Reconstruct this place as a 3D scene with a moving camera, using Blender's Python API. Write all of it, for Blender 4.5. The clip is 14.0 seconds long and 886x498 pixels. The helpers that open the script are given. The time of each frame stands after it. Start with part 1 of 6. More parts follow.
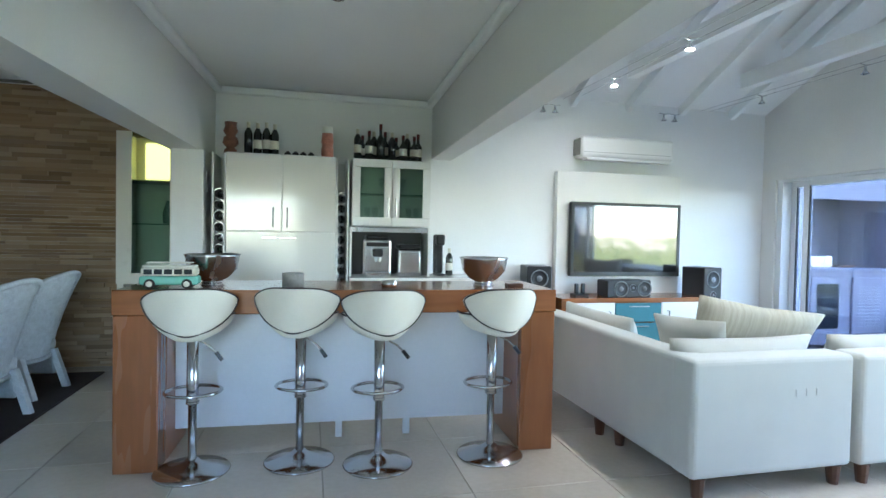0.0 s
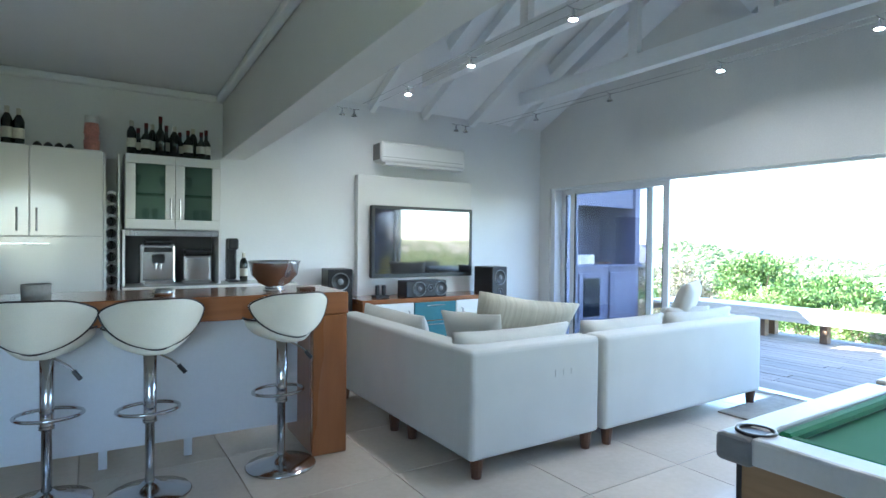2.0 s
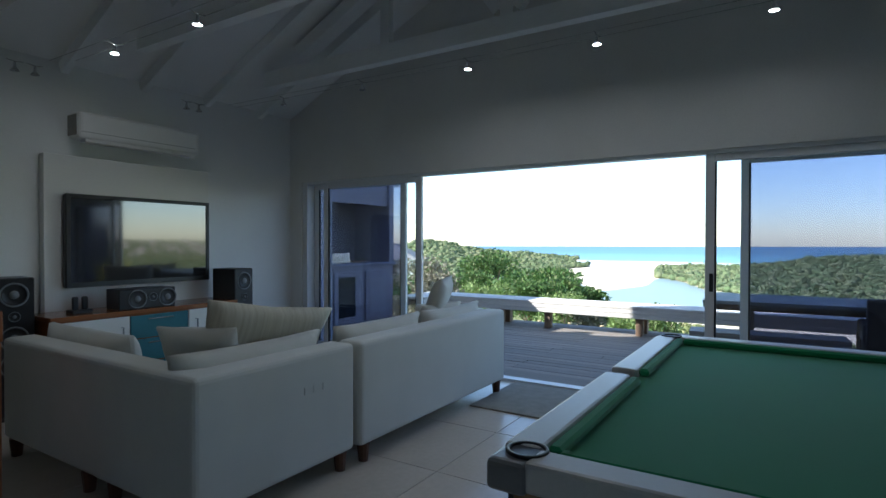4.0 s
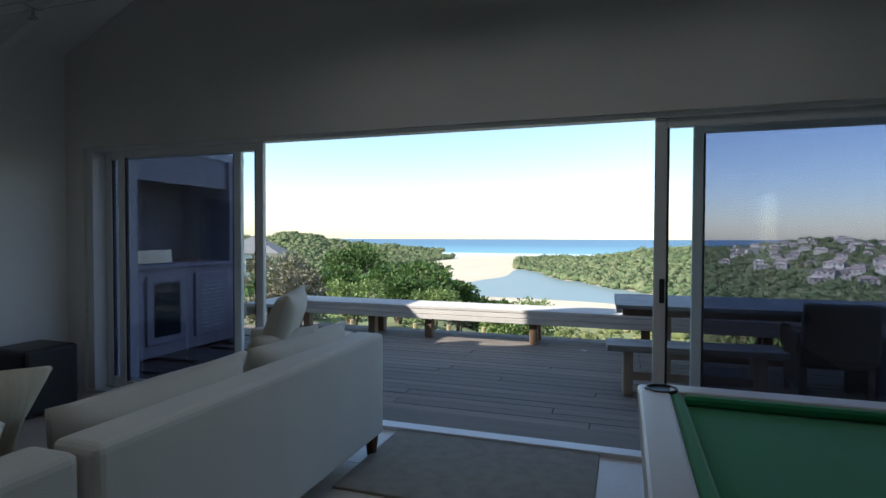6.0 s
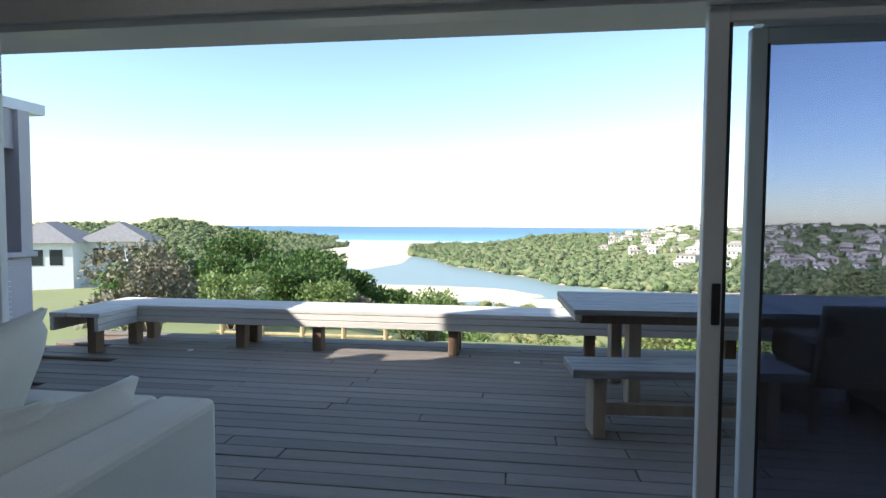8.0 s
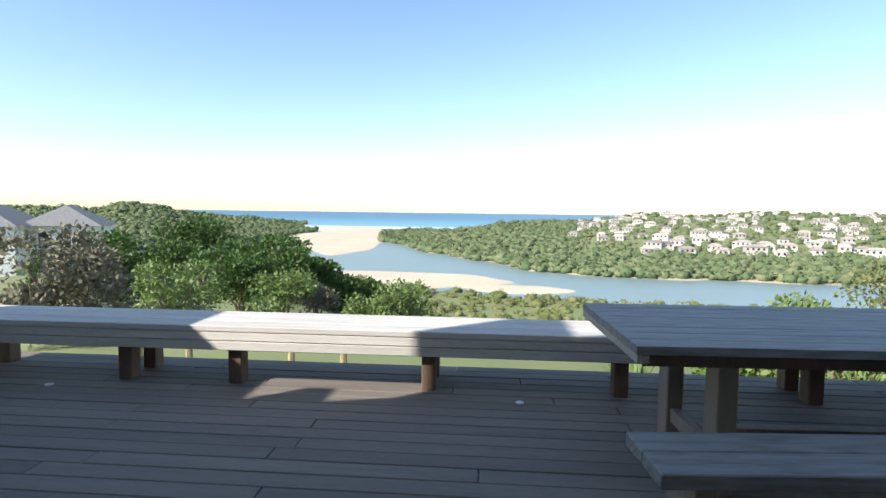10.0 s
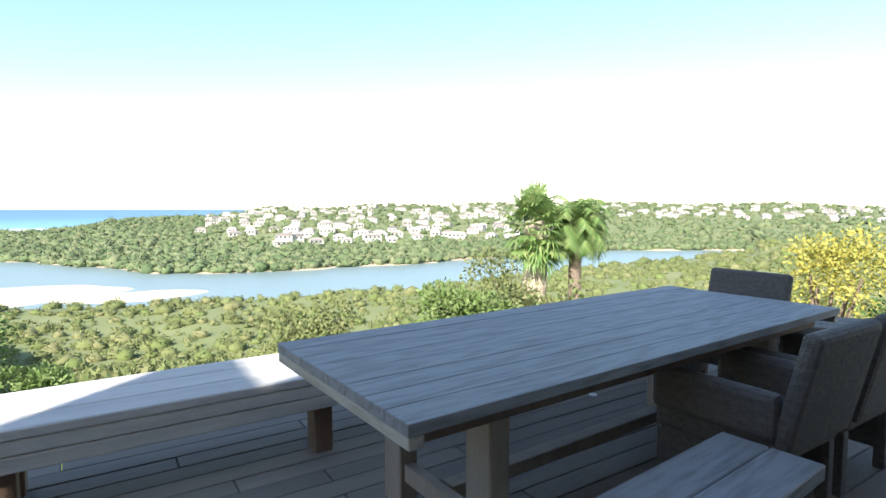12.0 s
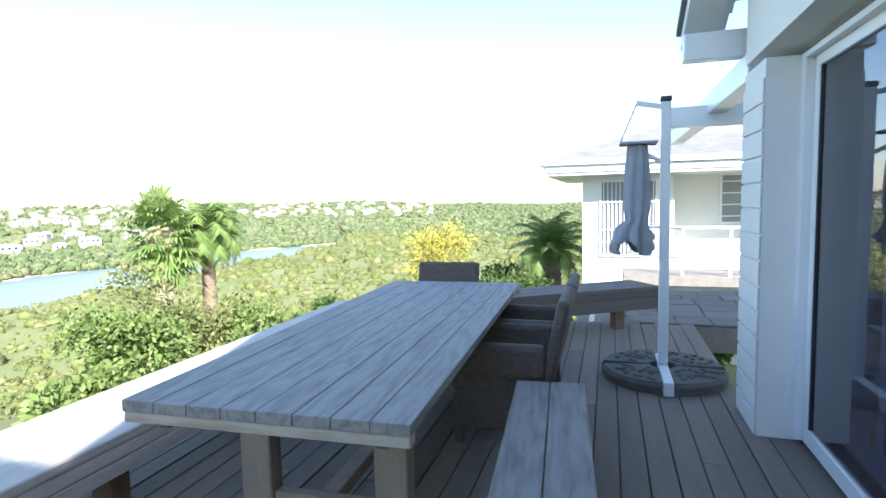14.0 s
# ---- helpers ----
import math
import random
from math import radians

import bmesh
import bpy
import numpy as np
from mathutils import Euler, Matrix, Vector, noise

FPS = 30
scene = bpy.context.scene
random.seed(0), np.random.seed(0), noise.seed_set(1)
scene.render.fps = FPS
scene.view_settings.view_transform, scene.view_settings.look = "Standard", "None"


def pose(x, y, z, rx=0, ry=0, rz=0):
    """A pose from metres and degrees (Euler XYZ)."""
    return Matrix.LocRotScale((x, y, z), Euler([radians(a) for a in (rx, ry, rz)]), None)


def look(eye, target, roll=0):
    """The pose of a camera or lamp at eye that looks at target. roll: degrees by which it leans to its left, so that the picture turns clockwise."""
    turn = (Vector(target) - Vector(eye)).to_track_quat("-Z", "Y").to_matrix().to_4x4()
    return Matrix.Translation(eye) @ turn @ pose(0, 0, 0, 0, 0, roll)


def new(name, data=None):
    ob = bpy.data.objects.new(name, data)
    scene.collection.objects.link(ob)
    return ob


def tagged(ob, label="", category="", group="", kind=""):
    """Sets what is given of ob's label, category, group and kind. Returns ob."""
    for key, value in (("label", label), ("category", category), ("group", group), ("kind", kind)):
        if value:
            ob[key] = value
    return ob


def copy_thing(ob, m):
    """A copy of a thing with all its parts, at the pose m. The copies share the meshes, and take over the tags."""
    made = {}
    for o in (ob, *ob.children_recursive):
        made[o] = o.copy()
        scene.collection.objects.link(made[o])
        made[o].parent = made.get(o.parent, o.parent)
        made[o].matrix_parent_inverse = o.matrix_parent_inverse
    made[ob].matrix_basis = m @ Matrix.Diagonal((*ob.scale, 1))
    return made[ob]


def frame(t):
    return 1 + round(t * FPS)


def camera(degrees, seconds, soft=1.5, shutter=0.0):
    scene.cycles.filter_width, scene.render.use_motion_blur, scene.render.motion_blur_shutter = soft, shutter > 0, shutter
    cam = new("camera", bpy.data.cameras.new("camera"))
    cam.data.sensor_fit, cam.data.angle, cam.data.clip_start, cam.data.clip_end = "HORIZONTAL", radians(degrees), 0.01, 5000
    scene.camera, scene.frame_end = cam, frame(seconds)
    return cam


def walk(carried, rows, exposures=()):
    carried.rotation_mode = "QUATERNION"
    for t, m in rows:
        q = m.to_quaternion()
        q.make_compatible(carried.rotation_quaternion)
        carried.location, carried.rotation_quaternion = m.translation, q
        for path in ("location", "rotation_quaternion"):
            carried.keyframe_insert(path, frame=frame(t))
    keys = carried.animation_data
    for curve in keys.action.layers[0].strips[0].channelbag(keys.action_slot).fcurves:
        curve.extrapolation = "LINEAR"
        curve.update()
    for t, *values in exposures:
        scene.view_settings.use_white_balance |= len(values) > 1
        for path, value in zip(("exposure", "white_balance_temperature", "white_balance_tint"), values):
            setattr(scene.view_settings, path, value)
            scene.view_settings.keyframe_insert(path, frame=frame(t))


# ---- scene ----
cam = camera(78.0, 14.0)
PATH = [
    (0, (1.413, 0.066, 1.408), (1.885, 2.009, 1.356), 1.1),
    (0.5, (1.477, 0.064, 1.402), (2.081, 1.97, 1.356), 1.0),
    (1, (1.538, 0.04, 1.396), (2.289, 1.893, 1.355), 0.8),
    (1.5, (1.559, 0.018, 1.391), (2.458, 1.804, 1.359), 0.7),
    (2, (1.561, 0.002, 1.396), (2.642, 1.685, 1.37), 0.6),
    (2.5, (1.579, -0.021, 1.402), (2.84, 1.531, 1.38), 0.4),
    (3, (1.62, -0.016, 1.41), (3.04, 1.392, 1.387), 0.4),
    (3.5, (1.747, 0.085, 1.403), (3.296, 1.349, 1.374), 0.2),
    (4, (1.942, 0.313, 1.379), (3.633, 1.381, 1.356), 0.1),
    (6.3, (3.52, 1.176, 1.39), (5.437, 1.745, 1.336), 0.2),
    (6.5, (3.646, 1.253, 1.384), (5.577, 1.773, 1.327), 0.2),
    (7, (4.026, 1.392, 1.385), (5.983, 1.801, 1.322), 0.3),
    (7.5, (4.422, 1.482, 1.365), (6.397, 1.785, 1.295), 0.3),
    (9.8, (6.368, 1.78, 1.289), (8.355, 1.965, 1.152), 0.7),
    (10.2, (6.582, 1.788, 1.304), (8.575, 1.878, 1.158), 0.7),
    (10.5, (6.73, 1.787, 1.304), (8.723, 1.725, 1.156), 0.7),
    (11, (7.019, 1.806, 1.302), (8.974, 1.414, 1.145), 0.5),
    (11.5, (7.263, 1.84, 1.312), (9.105, 1.077, 1.152), 0.1),
    (12, (7.571, 1.826, 1.314), (9.245, 0.743, 1.156), -0.1),
    (12.5, (7.8, 1.93, 1.324), (9.184, 0.495, 1.163), -0.6),
    (13, (7.972, 2.169, 1.355), (9.005, 0.465, 1.183), -0.5),
    (13.5, (8.112, 2.407, 1.382), (8.89, 0.573, 1.211), -1.0),
    (14, (8.24, 2.623, 1.4), (8.82, 0.717, 1.225), -1.3),
]
EXPOSURES = [(0, 4.35, 5700, 8), (1.0, 4.15, 5750, 8), (1.6, 4.1, 5650, 8), (2.0, 3.85, 5500, 8), (2.6, 3.35, 5400, 7), (3.0, 2.78, 5400, 8), (3.5, 2.1, 5500, 8), (4.0, 1.52, 5600, 8), (4.4, 1.4, 5700, 8), (6.3, 0.82, 6000, 10), (7.0, 0.98, 6030, 10), (7.5, 1.15, 6050, 10), (9.0, 0.9, 6100, 9), (9.8, 0.75, 6100, 9), (10.5, 0.85, 6100, 9), (11.5, 1.1, 6100, 9), (12.5, 1.35, 6100, 9), (13.5, 1.6, 6000, 9), (14.0, 1.65, 6000, 9)]
walk(cam, [(t, look(eye, target, roll)) for t, eye, target, roll in PATH], EXPOSURES)

# ---- world, sun, lamps ----
TO_SUN = Vector((-0.865, 1.107, 1.0)).normalized()
world = bpy.data.worlds.new("sky")
scene.world = world
world.use_nodes = True
wn = world.node_tree
sky = wn.nodes.new("ShaderNodeTexSky")
sky.sky_type = 'NISHITA'
sky.sun_disc = False
sky.sun_elevation = radians(35.4)
sky.sun_rotation = radians(-38)
sky.dust_density = 0.4
sky.air_density = 1.0
wn.links.new(sky.outputs[0], wn.nodes["Background"].inputs[0])
wn.nodes["Background"].inputs[1].default_value = 0.14
sun = new("sun", bpy.data.lights.new("sun", 'SUN'))
sun.data.energy = 5.0
sun.data.angle = radians(0.6)
sun.data.color = (1.0, 0.94, 0.84)
# fill light set in an unseen south opening, added to brighten kitchen and stools
south_fill = new("unseen_window_fill", bpy.data.lights.new("unseen_window_fill", 'AREA'))
south_fill.data.shape, south_fill.data.size, south_fill.data.size_y, south_fill.data.energy, south_fill.data.color = 'RECTANGLE', 1.5, 1.2, 0.3, (0.86, 0.93, 1.0)
south_fill.matrix_world = look((0.35, -1.2, 1.5), (0.35, 3.0, 1.3))
sun.matrix_world = look(TO_SUN * 60, (0, 0, 0))


# ---- materials ----
def socket(node, name, value):
    if name in node.inputs:
        node.inputs[name].default_value = value


def mat(name, color, rough=0.6, metal=0.0, scale=6.0, vary=0.12, bump=0.0, fine=60.0, stretch=(1, 1, 1), rand=0.0, coat=0.0, grain=None, spec=0.5, sheen=0.0):
    """A procedural surface: colour broken up at two scales, fine relief, and a shift from piece to piece."""
    m = bpy.data.materials.new(name)
    m.use_nodes = True
    t = m.node_tree
    b = t.nodes["Principled BSDF"]
    socket(b, "Metallic", metal)
    socket(b, "Coat Weight", coat)
    socket(b, "Specular IOR Level", spec)
    socket(b, "Sheen Weight", sheen)
    co = t.nodes.new("ShaderNodeTexCoord")
    mp = t.nodes.new("ShaderNodeMapping")
    mp.inputs["Scale"].default_value = stretch
    t.links.new(co.outputs["Object"], mp.inputs[0])
    big = t.nodes.new("ShaderNodeTexNoise")
    big.inputs["Scale"].default_value = scale
    big.inputs["Detail"].default_value = 4
    small = t.nodes.new("ShaderNodeTexNoise")
    small.inputs["Scale"].default_value = fine
    small.inputs["Detail"].default_value = 3
    vec = mp.outputs[0]
    if rand:
        info = t.nodes.new("ShaderNodeObjectInfo")
        mul = t.nodes.new("ShaderNodeMath")
        mul.operation = 'MULTIPLY'
        mul.inputs[1].default_value = 37.0
        t.links.new(info.outputs["Random"], mul.inputs[0])
        add = t.nodes.new("ShaderNodeVectorMath")
        t.links.new(mp.outputs[0], add.inputs[0])
        t.links.new(mul.outputs[0], add.inputs[1])
        vec = add.outputs[0]
    t.links.new(vec, big.inputs["Vector"])
    t.links.new(vec, small.inputs["Vector"])
    ramp = t.nodes.new("ShaderNodeValToRGB")
    lo = [c * (1 - vary) for c in color]
    hi = [min(1, c * (1 + vary)) for c in color]
    if grain:
        lo = list(grain)
    ramp.color_ramp.elements[0].position = 0.32
    ramp.color_ramp.elements[1].position = 0.68
    ramp.color_ramp.elements[0].color = (*lo, 1)
    ramp.color_ramp.elements[1].color = (*hi, 1)
    mixn = t.nodes.new("ShaderNodeMath")
    mixn.operation = 'MULTIPLY_ADD'
    mixn.inputs[1].default_value = 0.4
    t.links.new(small.outputs[0], mixn.inputs[0])
    half = t.nodes.new("ShaderNodeMath")
    half.operation = 'MULTIPLY'
    half.inputs[1].default_value = 0.6
    t.links.new(big.outputs[0], half.inputs[0])
    t.links.new(half.outputs[0], mixn.inputs[2])
    t.links.new(mixn.outputs[0], ramp.inputs[0])
    out = ramp.outputs[0]
    if rand:
        hsv = t.nodes.new("ShaderNodeHueSaturation")
        rng = t.nodes.new("ShaderNodeMapRange")
        rng.inputs["To Min"].default_value = 1 - rand
        rng.inputs["To Max"].default_value = 1 + rand
        t.links.new(info.outputs["Random"], rng.inputs["Value"])
        t.links.new(rng.outputs[0], hsv.inputs["Value"])
        t.links.new(out, hsv.inputs["Color"])
        out = hsv.outputs[0]
    t.links.new(out, b.inputs["Base Color"])
    rr = t.nodes.new("ShaderNodeMapRange")
    rr.inputs["To Min"].default_value = max(0.02, rough - 0.08)
    rr.inputs["To Max"].default_value = min(1, rough + 0.08)
    t.links.new(big.outputs[0], rr.inputs["Value"])
    t.links.new(rr.outputs[0], b.inputs["Roughness"])
    if bump:
        bp = t.nodes.new("ShaderNodeBump")
        bp.inputs["Strength"].default_value = bump
        bp.inputs["Distance"].default_value = 0.01
        t.links.new(mixn.outputs[0], bp.inputs["Height"])
        t.links.new(bp.outputs[0], b.inputs["Normal"])
    return m


def island_mat(name, colors, rough=0.75, translucent=0.0):
    """Foliage or stone: the colour shifts from clump to clump."""
    m = bpy.data.materials.new(name)
    m.use_nodes = True
    t = m.node_tree
    b = t.nodes["Principled BSDF"]
    b.inputs["Roughness"].default_value = rough
    socket(b, "Specular IOR Level", 0.25)
    g = t.nodes.new("ShaderNodeNewGeometry")
    ramp = t.nodes.new("ShaderNodeValToRGB")
    while len(ramp.color_ramp.elements) < len(colors):
        ramp.color_ramp.elements.new(0.5)
    for i, c in enumerate(colors):
        ramp.color_ramp.elements[i].position = i / max(1, len(colors) - 1)
        ramp.color_ramp.elements[i].color = (*c, 1)
    t.links.new(g.outputs["Random Per Island"], ramp.inputs[0])
    n = t.nodes.new("ShaderNodeTexNoise")
    n.inputs["Scale"].default_value = 1.3
    n.inputs["Detail"].default_value = 5
    rng = t.nodes.new("ShaderNodeMapRange")
    rng.inputs["To Min"].default_value = 0.7
    rng.inputs["To Max"].default_value = 1.3
    t.links.new(n.outputs[0], rng.inputs["Value"])
    hsv = t.nodes.new("ShaderNodeHueSaturation")
    t.links.new(rng.outputs[0], hsv.inputs["Value"])
    t.links.new(ramp.outputs[0], hsv.inputs["Color"])
    t.links.new(hsv.outputs[0], b.inputs["Base Color"])
    if translucent:
        tr = t.nodes.new("ShaderNodeBsdfTranslucent")
        t.links.new(hsv.outputs[0], tr.inputs[0])
        mx = t.nodes.new("ShaderNodeMixShader")
        mx.inputs[0].default_value = translucent
        t.links.new(b.outputs[0], mx.inputs[1])
        t.links.new(tr.outputs[0], mx.inputs[2])
        t.links.new(mx.outputs[0], t.nodes["Material Output"].inputs[0])
    return m


def pane_mat(name, color, gloss=1.0):
    m = bpy.data.materials.new(name)
    m.use_nodes = True
    t = m.node_tree
    t.nodes.remove(t.nodes["Principled BSDF"])
    tr = t.nodes.new("ShaderNodeBsdfTransparent")
    tr.inputs[0].default_value = (*color, 1)
    gl = t.nodes.new("ShaderNodeBsdfGlossy")
    gl.inputs["Roughness"].default_value = 0.01
    lw = t.nodes.new("ShaderNodeLayerWeight")
    lw.inputs[0].default_value = 0.5
    fr = t.nodes.new("ShaderNodeMath")
    fr.operation = 'POWER'
    fr.inputs[1].default_value = 4.0
    t.links.new(lw.outputs["Facing"], fr.inputs[0])
    mul = t.nodes.new("ShaderNodeMath")
    mul.operation = 'MULTIPLY_ADD'
    mul.inputs[1].default_value = 0.6 * gloss
    mul.inputs[2].default_value = 0.03 * gloss
    mul.use_clamp = True
    t.links.new(fr.outputs[0], mul.inputs[0])
    mx = t.nodes.new("ShaderNodeMixShader")
    t.links.new(mul.outputs[0], mx.inputs[0])
    t.links.new(tr.outputs[0], mx.inputs[1])
    t.links.new(gl.outputs[0], mx.inputs[2])
    t.links.new(mx.outputs[0], t.nodes["Material Output"].inputs[0])
    return m


def glow_mat(name, color, power):
    m = bpy.data.materials.new(name)
    m.use_nodes = True
    b = m.node_tree.nodes["Principled BSDF"]
    b.inputs["Base Color"].default_value = (*color, 1)
    b.inputs["Emission Color"].default_value = (*color, 1)
    b.inputs["Emission Strength"].default_value = power
    return m


WALL = mat("white_wall_paint", (0.82, 0.82, 0.81), 0.75, scale=1.5, vary=0.03, bump=0.06, fine=90)
CEIL = mat("ceiling_paint", (0.84, 0.84, 0.84), 0.8, scale=1.2, vary=0.03, bump=0.04)
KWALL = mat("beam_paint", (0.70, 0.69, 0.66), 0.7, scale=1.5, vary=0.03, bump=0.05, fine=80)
TRUSS = mat("truss_paint", (0.83, 0.84, 0.84), 0.6, scale=3, vary=0.05, bump=0.1, stretch=(1, 0.2, 1))
TILE = mat("floor_tile", (0.56, 0.50, 0.42), 0.22, scale=2.2, vary=0.07, fine=30, rand=0.04, spec=0.5)
GROUT = mat("grout", (0.30, 0.27, 0.23), 0.85, vary=0.15)
CHERRY = mat("bar_wood", (0.28, 0.10, 0.034), 0.28, scale=2.2, vary=0.25, bump=0.05, fine=26, stretch=(1, 1, 0.12), coat=0.35)
CHERRYX = mat("bar_top_wood", (0.28, 0.105, 0.038), 0.24, scale=2.2, vary=0.25, bump=0.05, fine=26, stretch=(0.12, 1, 1), coat=0.35)
GLOSSW = mat("white_gloss_front", (0.80, 0.78, 0.73), 0.16, scale=1, vary=0.015, coat=0.3)
SATINW = mat("white_satin_paint", (0.78, 0.77, 0.74), 0.38, scale=2, vary=0.03)
PANELW = mat("bar_front_panel", (0.76, 0.77, 0.79), 0.55, scale=2, vary=0.03)
CHROME = mat("chrome", (0.56, 0.56, 0.57), 0.14, 1.0, scale=8, vary=0.04)
STEEL = mat("brushed_steel", (0.55, 0.55, 0.56), 0.25, 1.0, scale=4, vary=0.08, fine=90, stretch=(1, 1, 0.1))
LEATHER = mat("cream_leather", (0.74, 0.70, 0.60), 0.42, scale=5, vary=0.05, bump=0.12, fine=160)
PIPING = mat("black_piping", (0.03, 0.02, 0.02), 0.5)
BLACK = mat("black_plastic", (0.018, 0.018, 0.02), 0.4, vary=0.2)
GLOSSB = mat("black_gloss_screen", (0.012, 0.012, 0.014), 0.03, scale=1, vary=0.05, spec=1.0, coat=1.0)
GREYCONE = mat("speaker_cone", (0.20, 0.21, 0.22), 0.45, vary=0.15)
FABRIC = mat("sofa_fabric", (0.58, 0.58, 0.54), 0.92, scale=3, vary=0.06, bump=0.35, fine=240, sheen=0.2)
CUSHION = mat("cushion_fabric", (0.50, 0.49, 0.44), 0.92, scale=4, vary=0.08, bump=0.35, fine=200, sheen=0.2)
STRIPE = mat("striped_cushion_fabric", (0.58, 0.54, 0.44), 0.9, scale=9, vary=0.0, bump=0.3, fine=120, stretch=(6, 0.15, 0.15), grain=(0.42, 0.38, 0.29))
TEALC = mat("teal_fabric", (0.05, 0.17, 0.20), 0.85, scale=4, vary=0.15, bump=0.2, fine=120)
DARKLEG = mat("dark_wood_leg", (0.10, 0.045, 0.025), 0.45, vary=0.2, scale=10)
BAIZE = mat("green_baize", (0.02, 0.24, 0.09), 0.95, scale=5, vary=0.06, bump=0.15, fine=350, sheen=0.3)
RAILG = mat("pool_rail_laminate", (0.55, 0.53, 0.50), 0.32, scale=4, vary=0.05)
OAK = mat("pool_cabinet_laminate", (0.36, 0.22, 0.11), 0.42, scale=2.5, vary=0.2, fine=30, stretch=(0.2, 0.2, 1.5))
MATC = mat("doormat_fibre", (0.25, 0.23, 0.19), 0.95, scale=12, vary=0.2, bump=0.6, fine=180)
DECK = mat("weathered_deck_board", (0.19, 0.155, 0.125), 0.72, scale=3, vary=0.2, bump=0.3, fine=40, stretch=(4, 0.35, 4), rand=0.16)
BENCHW = mat("silvered_bench_timber", (0.54, 0.49, 0.43), 0.75, scale=3, vary=0.2, bump=0.3, fine=36, stretch=(4, 0.3, 4), rand=0.10)
BENCHX = mat("silvered_bench_timber_cross", (0.54, 0.49, 0.43), 0.75, scale=3, vary=0.2, bump=0.3, fine=36, stretch=(0.3, 4, 4), rand=0.10)
POSTW = mat("brown_deck_post", (0.17, 0.105, 0.065), 0.7, scale=4, vary=0.25, bump=0.25, fine=40, stretch=(4, 4, 0.4), rand=0.12)
ALU = mat("white_aluminium", (0.72, 0.73, 0.74), 0.35, scale=2, vary=0.02)
GASKET = mat("black_gasket", (0.02, 0.02, 0.022), 0.5)
CLEAR = pane_mat("clear_glass", (0.95, 0.97, 0.97))
TINT = pane_mat("solar_tinted_glass", (0.51, 0.52, 0.61), 1.4)
# bench timber with the house's shade put into its colour, for the diagonal bench
BENCHSHADE = mat("shaded_bench_timber_cross", (0.14, 0.12, 0.105), 0.75, scale=3, vary=0.2, bump=0.3, fine=36, stretch=(0.3, 4, 4), rand=0.10)
DKG = mat("dark_niche_lining", (0.10, 0.10, 0.10), 0.6, vary=0.1)
GREENG = pane_mat("green_tinted_glass", (0.66, 0.78, 0.72))
FROST = mat("green_frosted_glass", (0.16, 0.25, 0.22), 0.15, scale=3, vary=0.2)
WICKER = mat("brown_wicker", (0.095, 0.075, 0.06), 0.7, scale=30, vary=0.35, bump=0.9, fine=110, stretch=(1, 1, 1.6))
WHITEWICK = mat("white_painted_wicker", (0.62, 0.66, 0.70), 0.65, scale=24, vary=0.14, bump=0.9, fine=90)
PLASTER = mat("exterior_plaster", (0.72, 0.71, 0.68), 0.8, scale=2, vary=0.05, bump=0.3, fine=70)
PURPLE = mat("braai_cupboard_paint", (0.48, 0.44, 0.46), 0.6, scale=3, vary=0.08, bump=0.1)
BRICKIN = mat("braai_plaster", (0.30, 0.27, 0.27), 0.85, scale=3, vary=0.2, bump=0.3)
ROOFT = mat("roof_tiles", (0.20, 0.19, 0.185), 0.8, scale=4, vary=0.2, bump=0.5, fine=20)
UMBRELLA = mat("grey_canvas", (0.30, 0.315, 0.345), 0.85, scale=8, vary=0.15, bump=0.3, fine=120)
CONCRETE = mat("cast_concrete", (0.26, 0.235, 0.21), 0.85, scale=8, vary=0.2, bump=0.6, fine=60, rand=0.08)
BASEW = mat("dark_cast_base", (0.11, 0.10, 0.09), 0.85, scale=8, vary=0.25, bump=0.6, fine=60, rand=0.08)
CURTAINED = mat("curtained_window_glass", (0.26, 0.265, 0.27), 0.12, vary=0.2, scale=2)
PAVER = mat("slate_paver", (0.16, 0.145, 0.135), 0.75, scale=4, vary=0.2, bump=0.3, rand=0.15)
STONE = island_mat("stone_cladding", [(0.20, 0.13, 0.075), (0.34, 0.24, 0.15), (0.27, 0.18, 0.10), (0.42, 0.31, 0.2), (0.24, 0.165, 0.11)], 0.8)
BOTTLE = mat("dark_bottle_glass", (0.012, 0.018, 0.012), 0.08, vary=0.2, spec=0.8)
LABEL = mat("paper_label", (0.62, 0.58, 0.48), 0.7, vary=0.15, scale=40)
FOIL = mat("bottle_foil", (0.12, 0.02, 0.02), 0.35, 0.4)
TERRA = mat("carved_figure_wood", (0.16, 0.06, 0.035), 0.5, vary=0.4, scale=20, bump=0.5)
PINK = mat("pink_glazed_vase", (0.55, 0.22, 0.17), 0.35, vary=0.3, scale=12)
MINT = mat("mint_enamel", (0.20, 0.52, 0.44), 0.25, vary=0.04, coat=0.4)
CREAMP = mat("cream_enamel", (0.75, 0.72, 0.64), 0.3, vary=0.03)
RUBBER = mat("tyre_rubber", (0.02, 0.02, 0.02), 0.7)
DARKGLASS = mat("dark_window_glass", (0.025, 0.03, 0.035), 0.05, vary=0.2)
GREYPOT = mat("grey_candle_pot", (0.28, 0.27, 0.25), 0.7, vary=0.15, scale=25, bump=0.2)
RUG = mat("dark_rug", (0.035, 0.025, 0.022), 0.95, vary=0.25, bump=0.4, fine=160)
BULB = glow_mat("lamp_glass_lit", (1.0, 0.97, 0.92), 60.0)
AMBER = glow_mat("amber_cabinet_light", (0.9, 0.65, 0.2), 0.3)
BARK = mat("palm_bark", (0.22, 0.16, 0.11), 0.9, scale=6, vary=0.3, bump=1.0, fine=24, stretch=(1, 1, 2.5))
